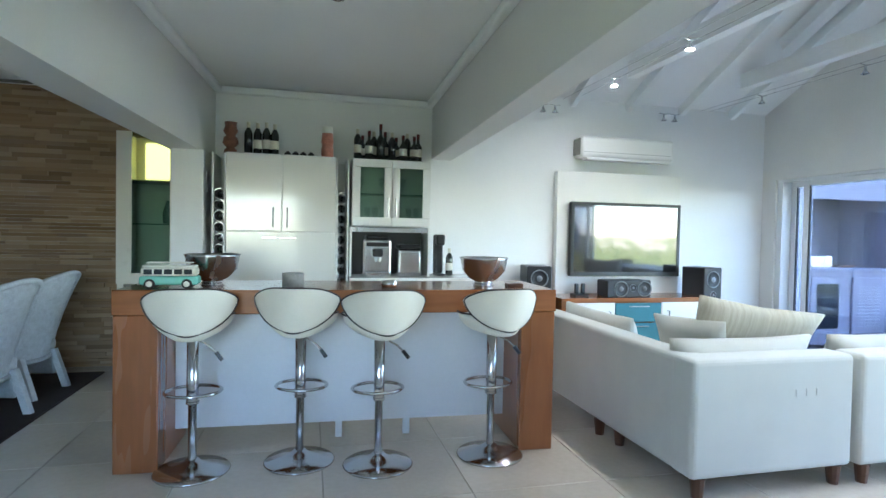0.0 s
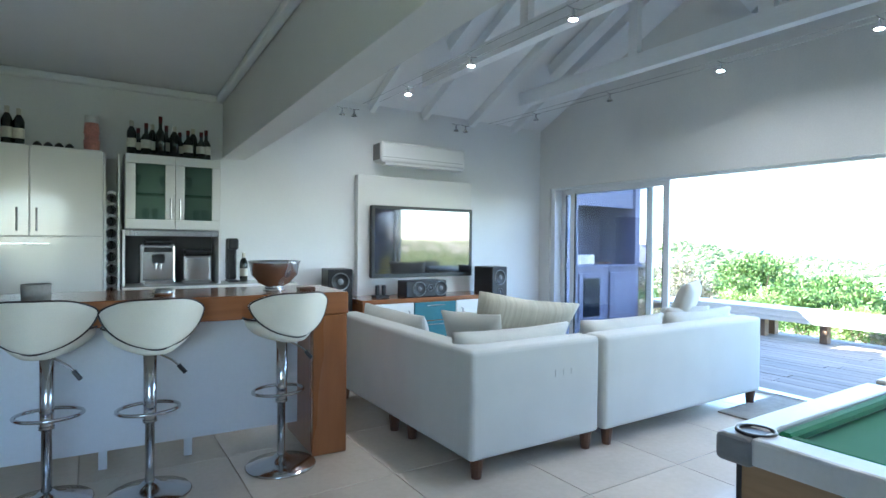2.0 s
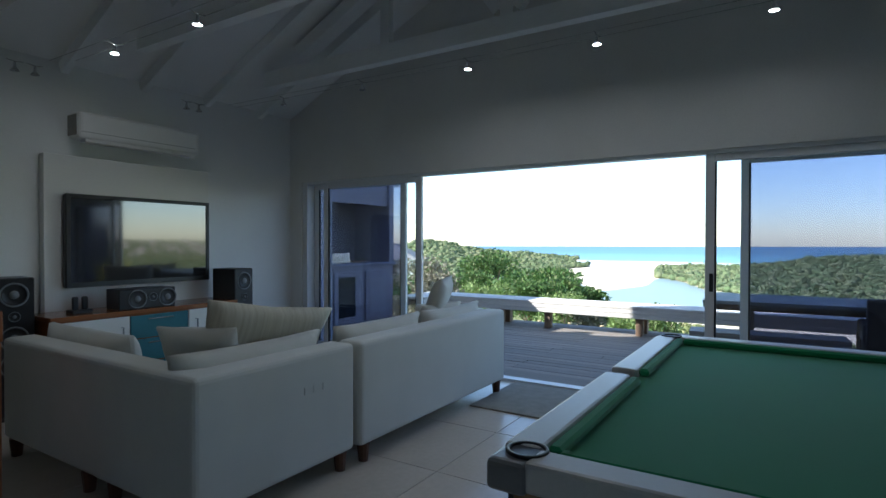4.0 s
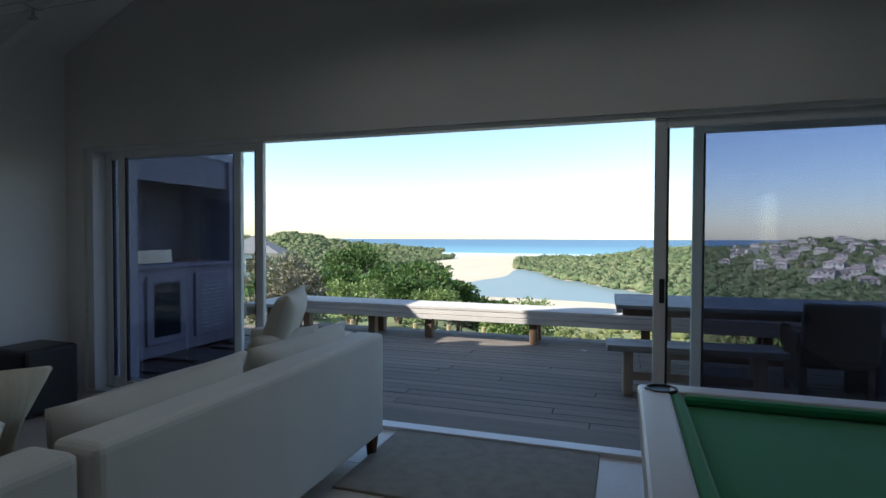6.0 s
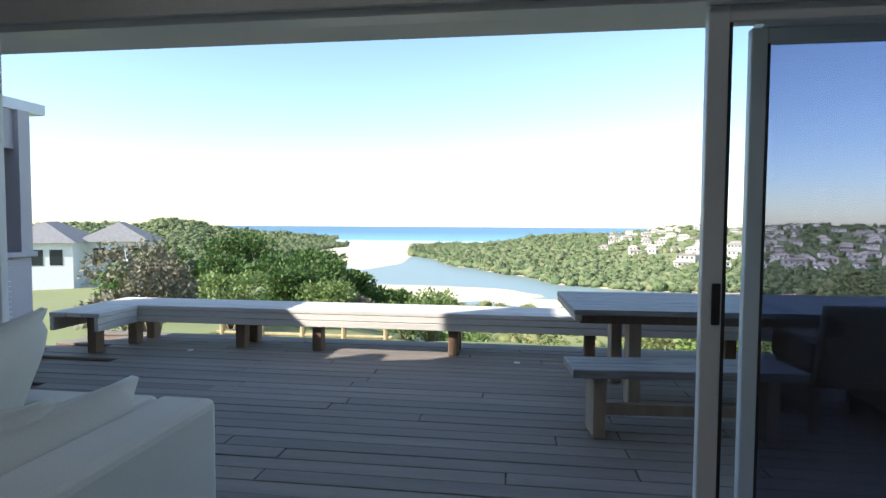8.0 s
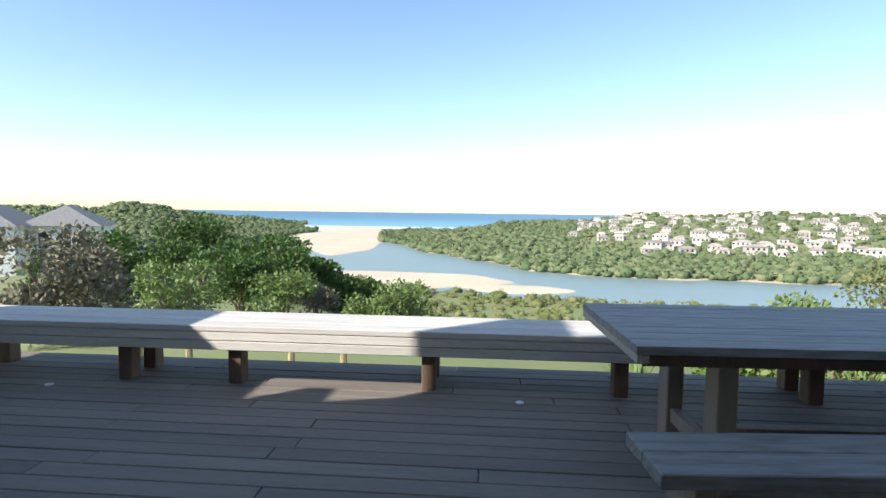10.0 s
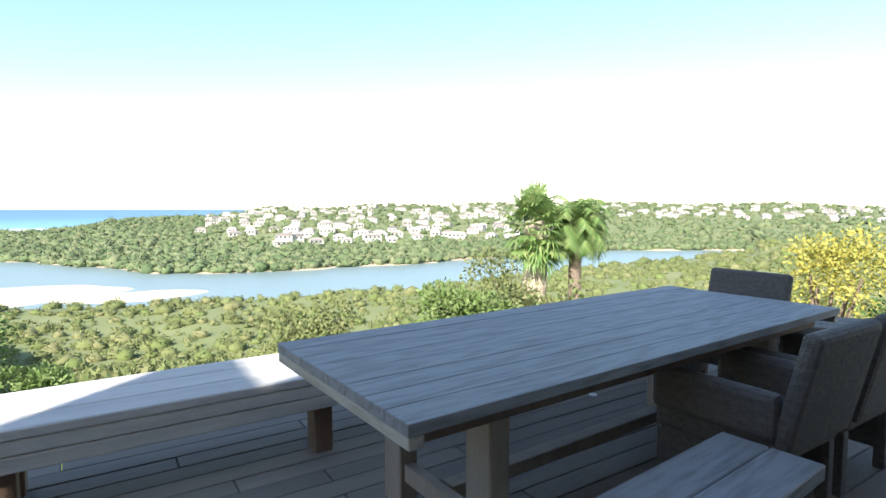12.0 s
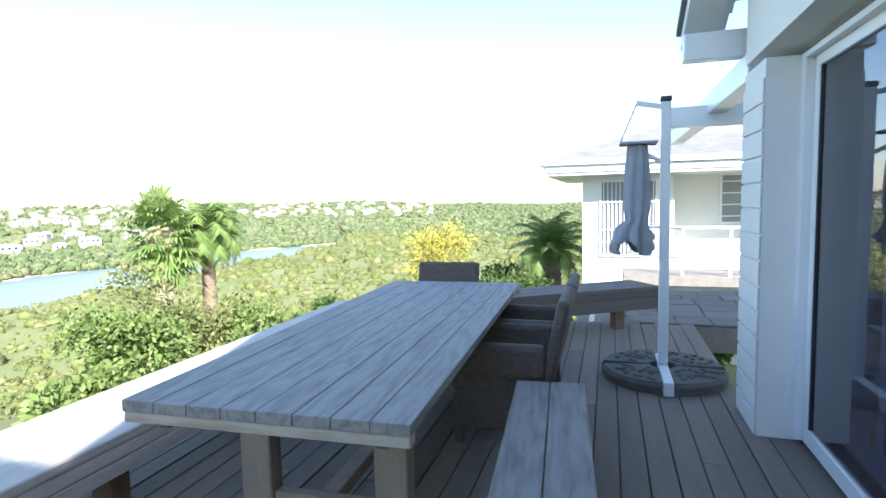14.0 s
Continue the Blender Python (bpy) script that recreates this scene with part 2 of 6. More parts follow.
TAN = mat("dry_palm_skirt", (0.36, 0.27, 0.15), 0.9, scale=9, vary=0.3, bump=0.8)
PALETRUNK = mat("pale_palm_trunk", (0.38, 0.30, 0.205), 0.9, scale=6, vary=0.25, bump=1.0, fine=24, stretch=(1, 1, 2.5))
PALM = island_mat("palm_frond", [(0.09, 0.17, 0.04), (0.17, 0.25, 0.065), (0.25, 0.29, 0.10), (0.13, 0.21, 0.055)], 0.55, 0.25)
LEAF = island_mat("garden_foliage", [(0.035, 0.075, 0.018), (0.065, 0.125, 0.027), (0.10, 0.16, 0.036), (0.05, 0.095, 0.024), (0.13, 0.145, 0.05)], 0.65, 0.2)
LIMELEAF = island_mat("lime_foliage", [(0.12, 0.18, 0.045), (0.18, 0.245, 0.07), (0.24, 0.28, 0.11)], 0.6, 0.25)
YELLOWLEAF = island_mat("yellow_foliage", [(0.40, 0.36, 0.07), (0.52, 0.44, 0.10), (0.34, 0.34, 0.07)], 0.6, 0.25)
GREYLEAF = island_mat("grey_twiggy_foliage", [(0.17, 0.15, 0.10), (0.24, 0.21, 0.15), (0.12, 0.12, 0.06)], 0.8, 0.1)
BUSH = island_mat("valley_bush", [(0.12, 0.145, 0.05), (0.18, 0.19, 0.07), (0.15, 0.185, 0.055), (0.23, 0.215, 0.095), (0.13, 0.16, 0.05)], 0.85, 0.1)
FARBUSH = island_mat("far_bush", [(0.075, 0.105, 0.045), (0.12, 0.15, 0.065), (0.165, 0.17, 0.085), (0.09, 0.125, 0.05)], 0.9)
HOUSEW = mat("far_house_render", (0.50, 0.46, 0.40), 0.85, rand=0.18, scale=0.5, vary=0.08)
HOUSER = mat("far_house_roof", (0.36, 0.29, 0.25), 0.85, rand=0.5, scale=0.5, vary=0.12)


# ---- builders ----
def part(name, bm, material, parent=None, label="", smooth=False):
    me = bpy.data.meshes.new(name)
    bm.to_mesh(me)
    bm.free()
    me.materials.append(material)
    if smooth:
        me.polygons.foreach_set("use_smooth", [True] * len(me.polygons))
    ob = new(name, me)
    if parent is not None:
        ob.parent = parent
        ob.matrix_parent_inverse = Matrix.Identity(4)
    return tagged(ob, label) if label else ob


def thing(name, x, y, z, label, category, group="", rz=0.0):
    ob = new(name)
    ob.empty_display_size = 0.1
    ob.matrix_world = pose(x, y, z, 0, 0, rz)
    return tagged(ob, label, category, group)


def add_box(bm, x0, x1, y0, y1, z0, z1, bev=0.0, seg=1, m=None):
    vs = [bm.verts.new(p) for p in ((x0, y0, z0), (x1, y0, z0), (x1, y1, z0), (x0, y1, z0), (x0, y0, z1), (x1, y0, z1), (x1, y1, z1), (x0, y1, z1))]
    fs = [bm.faces.new([vs[i] for i in f]) for f in ((3, 2, 1, 0), (4, 5, 6, 7), (0, 1, 5, 4), (1, 2, 6, 5), (2, 3, 7, 6), (3, 0, 4, 7))]
    if bev:
        es = list({e for f in fs for e in f.edges})
        got = bmesh.ops.bevel(bm, geom=es, offset=bev, segments=seg, affect='EDGES', profile=0.5)
        if m is not None:
            bmesh.ops.transform(bm, matrix=m, verts=list({v for f in got["faces"] for v in f.verts}))
    elif m is not None:
        bmesh.ops.transform(bm, matrix=m, verts=vs)
    return bm


def box(x0, x1, y0, y1, z0, z1, bev=0.0, seg=1):
    return add_box(bmesh.new(), min(x0, x1), max(x0, x1), min(y0, y1), max(y0, y1), min(z0, z1), max(z0, z1), bev, seg)


def lathe(profile, n=24, cx=0.0, cy=0.0, bm=None):
    """A turned body from (radius, height) pairs."""
    bm = bm or bmesh.new()
    rings = []
    for r, z in profile:
        if r < 1e-5:
            rings.append([bm.verts.new((cx, cy, z))])
        else:
            rings.append([bm.verts.new((cx + r * math.cos(2 * math.pi * i / n), cy + r * math.sin(2 * math.pi * i / n), z)) for i in range(n)])
    for a, b in zip(rings, rings[1:]):
        for i in range(n):
            j = (i + 1) % n
            if len(a) == 1 and len(b) == 1:
                continue
            if len(a) == 1:
                bm.faces.new((a[0], b[j], b[i]))
            elif len(b) == 1:
                bm.faces.new((a[i], a[j], b[0]))
            else:
                bm.faces.new((a[i], a[j], b[j], b[i]))
    return bm


def tube(points, r, n=8, bm=None, closed=False, taper=1.0):
    bm = bm or bmesh.new()
    pts = [Vector(p) for p in points]
    rings = []
    k = len(pts)
    for i, p in enumerate(pts):
        a = pts[(i - 1) % k] if (closed or i) else p
        b = pts[(i + 1) % k] if (closed or i < k - 1) else p
        d = (b - a).normalized()
        s = d.cross(Vector((0, 0, 1)) if abs(d.z) < 0.95 else Vector((1, 0, 0))).normalized()
        u = s.cross(d)
        rr = r * (1 + (taper - 1) * i / max(1, k - 1))
        rings.append([bm.verts.new(p + s * (rr * math.cos(2 * math.pi * j / n)) + u * (rr * math.sin(2 * math.pi * j / n))) for j in range(n)])
    pairs = list(zip(rings, rings[1:])) + ([(rings[-1], rings[0])] if closed else [])
    for a, b in pairs:
        for j in range(n):
            bm.faces.new((a[j], a[(j + 1) % n], b[(j + 1) % n], b[j]))
    if not closed:
        bm.faces.new(rings[0][::-1])
        bm.faces.new(rings[-1])
    return bm


def structure(name, bm, material, label, category):
    return tagged(part(name, bm, material), label, category, kind="structure")


def rod(x0, y0, z0, x1, y1, z1, w, d=None):
    """A straight squared member between two points."""
    a, b = Vector((x0, y0, z0)), Vector((x1, y1, z1))
    ln = (b - a).length
    m = Matrix.Translation((a + b) / 2) @ (b - a).to_track_quat('X', 'Z').to_matrix().to_4x4()
    d = d or w
    bm = bmesh.new()
    add_box(bm, -ln / 2, ln / 2, -w / 2, w / 2, -d / 2, d / 2)
    bmesh.ops.transform(bm, matrix=m, verts=bm.verts)
    return bm


def pillow(w, h, d, seed=0, n=10):
    """A stuffed cushion: w wide (x), h high (z), d thick (y), with pinched corners."""
    bm = bmesh.new()
    rng = random.Random(seed)
    bmesh.ops.create_cube(bm, size=1)
    bmesh.ops.subdivide_edges(bm, edges=bm.edges, cuts=n, use_grid_fill=True)
    for v in bm.verts:
        u, s = v.co.x * 2, v.co.z * 2
        full = max(0.0, (1 - u ** 4) * (1 - s ** 4)) ** 0.5
        pinch = 1 - 0.10 * (1 - abs(u)) * (abs(s) > 0.98) - 0.10 * (1 - abs(s)) * (abs(u) > 0.98)
        nz = noise.noise(Vector((u * 1.7 + seed, s * 1.7, v.co.y))) * 0.06
        v.co = Vector((v.co.x * w * pinch, v.co.y * d * (0.12 + 0.88 * full) + nz * d * full, v.co.z * h * pinch))
    return bm

# ---- large structure ----
structure("floor", box(-4.2, 7.35, -1.3, 6.6, -0.2, -0.006), GROUT, "grey grout bed under large cream floor tiles", "floor")
structure("wall_north", box(0.26, 7.35, 5.75, 5.95, 0, 4.6), WALL, "smooth white painted wall behind the television", "wall")
structure("wall_pier", box(0.26, 0.51, 5.14, 5.75, 0, 2.1), WALL, "white plastered pier beside the kitchen cupboards", "wall")
structure("wall_west", box(-4.3, -4.1, -1.3, 6.6, 0, 4.6), WALL, "plain white wall closing the dining side", "wall")
# the opening between these walls is unseen, added to let light in
for nm, bx in (("wall_south_sill", (-0.45, 1.15, -1.3, -1.1, 0, 0.88)), ("wall_south_head", (-0.45, 1.15, -1.3, -1.1, 2.12, 4.6)), ("wall_south_west", (-4.1, -0.45, -1.3, -1.1, 0, 4.6))):
    structure(nm, box(*bx), WALL, "plain white wall round an unseen opening added for light", "wall")
structure("wall_south", box(1.15, 7.35, -1.3, -1.1, 0, 4.6), WALL, "plain white wall beside the pool table", "wall")
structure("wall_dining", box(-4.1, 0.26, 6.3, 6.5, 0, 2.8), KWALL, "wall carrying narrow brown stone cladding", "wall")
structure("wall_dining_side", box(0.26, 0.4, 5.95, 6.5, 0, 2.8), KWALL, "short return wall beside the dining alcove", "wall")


def skewed(bm, k):
    for v in bm.verts:
        v.co.x -= k * (5.75 - v.co.y)
    return bm


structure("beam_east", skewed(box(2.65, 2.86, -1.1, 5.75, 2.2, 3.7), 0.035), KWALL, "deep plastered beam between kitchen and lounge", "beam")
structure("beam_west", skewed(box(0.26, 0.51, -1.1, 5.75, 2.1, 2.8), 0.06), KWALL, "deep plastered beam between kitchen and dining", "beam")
structure("ceiling_kitchen", box(-4.1, 2.65, -1.1, 6.5, 2.8, 2.9), CEIL, "flat white ceiling over kitchen and dining", "ceiling")
for nm, (a, b, c, d) in {"cornice_north": (0.51, 2.65, 5.68, 5.75), "cornice_east": (2.58, 2.65, -1.1, 5.68), "cornice_west": (0.51, 0.58, -1.1, 5.68)}.items():
    structure(nm, skewed(box(a, b, c, d, 2.73, 2.797, 0.02, 2), {"cornice_north": 0, "cornice_east": 0.035, "cornice_west": 0.06}[nm]), CEIL, "white moulded cornice under the kitchen ceiling", "cornice")

# facade wall: gable above the sliding doors, jambs either side
EAVE, APEX_Y, APEX_Z = 2.95, 2.25, 4.6


def gable_wall():
    bm = bmesh.new()
    prof = [(5.75, 2.14), (5.75, EAVE), (APEX_Y, APEX_Z), (-1.3, EAVE - 0.02), (-1.3, 2.14)]
    a = [bm.verts.new((6.86, y, z)) for y, z in prof]
    b = [bm.verts.new((7.42, y, z + (0.06 if z < 2.2 else 0))) for y, z in prof]
    bm.faces.new(a)
    bm.faces.new(b[::-1])
    for i in range(5):
        j = (i + 1) % 5
        bm.faces.new((a[j], a[i], b[i], b[j]))
    bmesh.ops.recalc_face_normals(bm, faces=bm.faces)
    return bm


structure("wall_east", gable_wall(), PLASTER, "white plastered gable wall above the sliding doors", "wall")
structure("wall_east_jamb", box(6.86, 7.42, 5.55, 5.75, 0, 2.14), PLASTER, "white plastered jamb beside sliding doors", "wall")
structure("wall_east_pier", box(6.86, 7.42, -1.3, -0.83, 0, 2.14), PLASTER, "painted block pier at the deck corner", "wall")


def slope(y0, z0, y1, z1, x0, x1, th):
    bm = bmesh.new()
    pts = [(y0, z0), (y1, z1), (y1, z1 + th), (y0, z0 + th)]
    a = [bm.verts.new((x0, y, z)) for y, z in pts]
    b = [bm.verts.new((x1, y, z)) for y, z in pts]
    bm.faces.new(a)
    bm.faces.new(b[::-1])
    for i in range(4):
        bm.faces.new((a[i], b[i], b[(i + 1) % 4], a[(i + 1) % 4]))
    bmesh.ops.recalc_face_normals(bm, faces=bm.faces)
    return bm


structure("ceiling_north", slope(5.95, EAVE - 0.08, APEX_Y, APEX_Z, 2.5, 7.35, 0.1), CEIL, "sloping white boarded ceiling of the lounge", "ceiling")
structure("ceiling_south", slope(-1.35, EAVE - 0.04, APEX_Y, APEX_Z, 2.5, 7.35, 0.1), CEIL, "sloping white boarded ceiling over the pool table", "ceiling")
structure("wall_attic", box(2.5, 2.649, -1.1, 5.75, 2.9, 4.6), WALL, "white wall above the kitchen beam", "wall")
structure("roof_north", slope(6.15, 2.78, APEX_Y, APEX_Z + 0.12, -4.3, 7.46, 0.14), ROOFT, "dark tiled roof slope over the lounge", "roof")
structure("roof_south", slope(-1.75, 2.74, APEX_Y, APEX_Z + 0.12, -4.3, 7.46, 0.14), ROOFT, "dark tiled roof slope towards the neighbour", "roof")
structure("fascia_south", slope(-1.8, 2.52, APEX_Y, APEX_Z - 0.06, 7.465, 7.50, 0.2), ALU, "white barge board on the gable end", "fascia")
structure("fascia_north", slope(6.2, 2.56, APEX_Y, APEX_Z - 0.06, 7.465, 7.50, 0.2), ALU, "white barge board on the gable end", "fascia")
structure("soffit_south", slope(-1.75, 2.66, APEX_Y, APEX_Z + 0.03, 7.422, 7.46, 0.06), ALU, "white boarded soffit under the gable eave", "soffit")
structure("soffit_north", slope(6.15, 2.70, APEX_Y, APEX_Z + 0.03, 7.422, 7.46, 0.06), ALU, "white boarded soffit under the gable eave", "soffit")
structure("eave_return", slope(-1.85, 2.46, -0.2, 3.16, 7.51, 7.74, 0.1), ALU, "white boarded eave at the gable corner", "eave")
structure("eave_roof", slope(-1.87, 2.565, -0.18, 3.265, 7.51, 7.77, 0.05), ROOFT, "dark tile edge above the gable eave", "roof")
structure("baseboard", box(2.9, 6.94, 5.735, 5.749, 0, 0.09, 0.004), SATINW, "low white skirting along the television wall", "skirting")


# rafters and trusses of the lounge
def zc(y):
    return EAVE + (5.75 - y) / (5.75 - APEX_Y) * (APEX_Z - EAVE) if y > APEX_Y else EAVE + (y + 1.3) / (APEX_Y + 1.3) * (APEX_Z - EAVE)


for x in (3.55, 4.25, 4.95, 5.65, 6.35):
    r = part("rafter", rod(x, 5.74, EAVE - 0.03, x, APEX_Y, APEX_Z - 0.05, 0.06, 0.12), TRUSS)
    tagged(r, "white painted rafter under the sloping ceiling", "rafter", "rafters")
    r = part("rafter", rod(x, -1.09, zc(-1.09) - 0.05, x, APEX_Y, APEX_Z - 0.05, 0.06, 0.12), TRUSS)
    tagged(r, "white painted rafter under the sloping ceiling", "rafter", "rafters")
for x in (4.62, 6.0):
    tr = thing("roof_truss", x, APEX_Y, 0, "white painted timber roof truss with king post and webs", "truss", "roof trusses")
    zb = 3.22
    part("bottom_chord", box(-0.05, 0.05, -2.9, 2.9, zb - 0.16, zb), TRUSS, tr)
    part("king_post", box(-0.04, 0.04, -0.06, 0.06, zb, APEX_Z - 0.1), TRUSS, tr)
    for s in (-1, 1):
        part("web", rod(0, s * 0.08, zb + 0.05, 0, s * 0.72, zc(APEX_Y + 0.72) - 0.1, 0.07, 0.09), TRUSS, tr)
        part("strut", box(-0.035, 0.035, s * 1.25 - 0.05, s * 1.25 + 0.05, zb, zc(APEX_Y + 1.25) - 0.08), TRUSS, tr)
        part("top_chord", rod(0, s * 2.4, zc(APEX_Y + 2.4) - 0.1, 0, 0, APEX_Z - 0.1, 0.08, 0.13), TRUSS, tr)


# sliding doors
def slider(name, y0, y1, x, glass, label, z1=2.11, st=0.07):
    d = thing(name, x, (y0 + y1) / 2, 0.03, label, "sliding door")
    h = (y1 - y0) / 2
    part("stile", box(-0.02, 0.02, -h, -h + st, 0, z1 - 0.03, 0.004), ALU, d)
    part("stile", box(-0.02, 0.02, h - st, h, 0, z1 - 0.03, 0.004), ALU, d)
    part("rail", box(-0.019, 0.019, -h + st, h - st, 0, 0.09, 0.004), ALU, d)
    part("rail", box(-0.019, 0.019, -h + st, h - st, z1 - 0.09, z1 - 0.03, 0.004), ALU, d)
    for a, b in ((-h + st, -h + st + 0.014), (h - st - 0.014, h - st)):
        part("gasket", box(-0.012, 0.012, a, b, 0.09, z1 - 0.09), GASKET, d)
    p = part("pane", box(-0.003, 0.003, -h + st, h - st, 0.09, z1 - 0.09), glass, d)
    p.visible_shadow = False
    return d


slider("door_1", 4.02, 5.47, 7.03, TINT, "fixed sliding door with dark tinted glass")
slider("door_2", 3.74, 5.22, 6.94, CLEAR, "clear glass sliding door pushed open")
d3 = slider("door_3", -0.52, 0.897, 6.94, CLEAR, "clear glass sliding door pushed open")
part("latch", box(-0.028, -0.02, 0.645, 0.675, 0.95, 1.10, 0.003), BLACK, d3)
slider("door_4", -0.75, 0.655, 7.19, TINT, "fixed sliding door with dark blue tinted glass", st=0.06)
for nm, x1, ya, yb in (("door_frame_head_south", 7.25, -0.83, 0.62), ("door_frame_head_middle", 6.98, 0.62, 4.12), ("door_frame_head_north", 7.32, 4.12, 5.55)):
    structure(nm, box(6.89, x1, ya, yb, 2.11, 2.139), ALU, "white aluminium door head with sliding tracks", "door frame")
structure("door_frame_left", box(6.89, 7.28, 5.475, 5.55, 0.03, 2.11), ALU, "white aluminium door jamb", "door frame")
structure("door_frame_right", box(6.89, 7.25, -0.83, -0.755, 0.03, 2.11), ALU, "white aluminium door jamb", "door frame")
structure("door_sill", box(6.88, 6.99, -0.83, 5.55, -0.005, 0.028, 0.004), ALU, "white aluminium sliding door threshold", "threshold")


structure("threshold_boards", box(6.995, 7.352, -0.82, 5.54, -0.02, 0.004, 0.003), DECK, "weathered timber boards in the doorway", "deck")

# ---- landscape ----
HX, HY = 8.0, 2.0
WATER = -30.0


def lerp_table(a, table):
    if a <= table[0][0]:
        return table[0][1]
    for (p, q), (r, s) in zip(table, table[1:]):
        if a <= r:
            f = (a - p) / (r - p)
            f = f * f * (3 - 2 * f)
            return q + (s - q) * f
    return table[-1][1]


NEAR_BANK = [(-62, 400), (-55, 325), (-42, 238), (-28, 200), (-10, 192), (18, 220), (40, 300)]
FAR_BANK = [(-62, 425), (-52, 400), (-40, 330), (-28, 286), (-17, 270), (-13, 267), (-6, 278), (0.4, 331), (5.2, 387), (10.6, 516), (11.5, 600)]
CREST = [(-120, -18), (-85, -18), (-75, -10), (-63, 1), (-50, 5), (-36, 5), (-31.8, 1), (-25.4, 2), (-22.6, -5), (-19.3, -8), (-17.5, 0), (-15.4, -4), (-13.3, -11), (-10, -17), (-5.4, -17), (-1.9, -19), (0.5, -25), (4, -26), (10.6, -28)]
REACH = [(-25, 1350), (-17, 1250), (-13, 1100), (-10, 1000), (-5, 900), (0, 720), (4, 650), (10.6, 640)]
HEAD_BANK = [(17, 760), (18.2, 700), (21.7, 565), (27.3, 512), (34, 420), (50, 330)]


def height(a, r):
    """Ground height at azimuth a (degrees from the sea axis) and distance r."""
    wob = noise.noise(Vector((a * 0.11, math.log(r) * 2.3, 3.1)))
    if r < 9:
        return -1.3
    slope_end = lerp_table(a, [(-90, 170), (-40, 110), (4, 110), (14, 240), (24, 420), (45, 520)])
    h = -1.3 + (WATER + 2.0 + 1.3) * min(1.0, max(0.0, (r - 9) / (slope_end - 9))) ** 0.85
    h += wob * min(1.2, r * 0.012)
    near = lerp_table(a, NEAR_BANK)
    if a > -63:
        if r > near - 12:
            h = min(h, WATER + 2.0 - 3.2 * min(1.0, (r - near + 12) / 16))
        if a < 11:
            far = lerp_table(a, FAR_BANK)
            top = lerp_table(a, CREST)
            if r > far:
                reach = lerp_table(a, REACH)
                f = min(1.0, (r - far) / max(110.0, reach - far))
                rise = (WATER + 1.0) + (top - WATER - 1.0) * (f ** 0.85)
                hf = min(rise, WATER - 1.2 + (r - far) * 0.35) + wob * 4.0 * f
                if r > reach + 60:
                    hf -= (r - reach - 60) * (0.08 if a > -13 else 0.03)
                h = max(hf, WATER - 4)
        elif a > 17:
            hb = lerp_table(a, HEAD_BANK)
            if r > hb:
                f = min(1.0, (r - hb) / 420)
                top = lerp_table(a, [(17.5, -32), (19, -29), (21.1, -24), (24.2, -19), (27.7, -15), (29.6, -9), (32.3, 1), (34.7, 3), (36.5, -6), (42, -5), (90, 4)])
                h = max(min(WATER + 1 + (top - WATER - 1) * f, WATER - 1 + (r - hb) * 0.3) + wob * 3 * f - max(0.0, r - hb - 480) * 0.06, WATER - 4)
    else:
        f = min(1.0, max(0.0, (r - 180) / 1150))
        h = max(h, WATER + 2) + (lerp_table(a, CREST) - WATER - 2) * f + wob * 5 * f
        if r > 1450:
            h -= (r - 1450) * 0.03
    return h


def ground_mesh():
    az = [-180 + i * 2.0 for i in range(25)] + [-130 + i * 0.75 for i in range(254)] + [60.5 + i * 3 for i in range(40)]
    rs = [2.0, 6.0, 9.0]
    while rs[-1] < 4700:
        rs.append(rs[-1] * 1.045)
    verts, faces = [(HX, HY, -1.3)], []
    n = len(az)
    for r in rs:
        for a in az:
            t = radians(a)
            verts.append((HX + r * math.cos(t), HY + r * math.sin(t), height(a, r)))
    for j in range(n):
        faces.append((0, 1 + j, 1 + (j + 1) % n))
    for i in range(len(rs) - 1):
        for j in range(n):
            k = (j + 1) % n
            faces.append((1 + i * n + j, 1 + (i + 1) * n + j, 1 + (i + 1) * n + k, 1 + i * n + k))
    me = bpy.data.meshes.new("ground")
    me.from_pydata(verts, [], faces)
    me.polygons.foreach_set("use_smooth", [True] * len(me.polygons))
    return me


def ground_mat():
    m = bpy.data.materials.new("ground_cover")
    m.use_nodes = True
    t = m.node_tree
    b = t.nodes["Principled BSDF"]
    b.inputs["Roughness"].default_value = 0.95
    g = t.nodes.new("ShaderNodeNewGeometry")
    sep = t.nodes.new("ShaderNodeSeparateXYZ")
    t.links.new(g.outputs["Position"], sep.inputs[0])
    n = t.nodes.new("ShaderNodeTexNoise")
    n.inputs["Scale"].default_value = 0.06
    n.inputs["Detail"].default_value = 9
    t.links.new(g.outputs["Position"], n.inputs["Vector"])
    grass = t.nodes.new("ShaderNodeValToRGB")
    grass.color_ramp.elements[0].color = (0.11, 0.145, 0.045, 1)
    grass.color_ramp.elements[1].color = (0.25, 0.245, 0.10, 1)
    t.links.new(n.outputs[0], grass.inputs[0])
    sand = t.nodes.new("ShaderNodeRGB")
    sand.outputs[0].default_value = (0.46, 0.38, 0.26, 1)
    rng = t.nodes.new("ShaderNodeMapRange")
    rng.inputs["From Min"].default_value = -28.6
    rng.inputs["From Max"].default_value = -29.2
    t.links.new(sep.outputs["Z"], rng.inputs["Value"])
    mx = t.nodes.new("ShaderNodeMix")
    mx.data_type = 'RGBA'
    t.links.new(rng.outputs[0], mx.inputs["Factor"])
    t.links.new(grass.outputs[0], mx.inputs["A"])
    t.links.new(sand.outputs[0], mx.inputs["B"])
    t.links.new(mx.outputs["Result"], b.inputs["Base Color"])
    return m


ground_me = ground_mesh()
ground_me.materials.append(ground_mat())
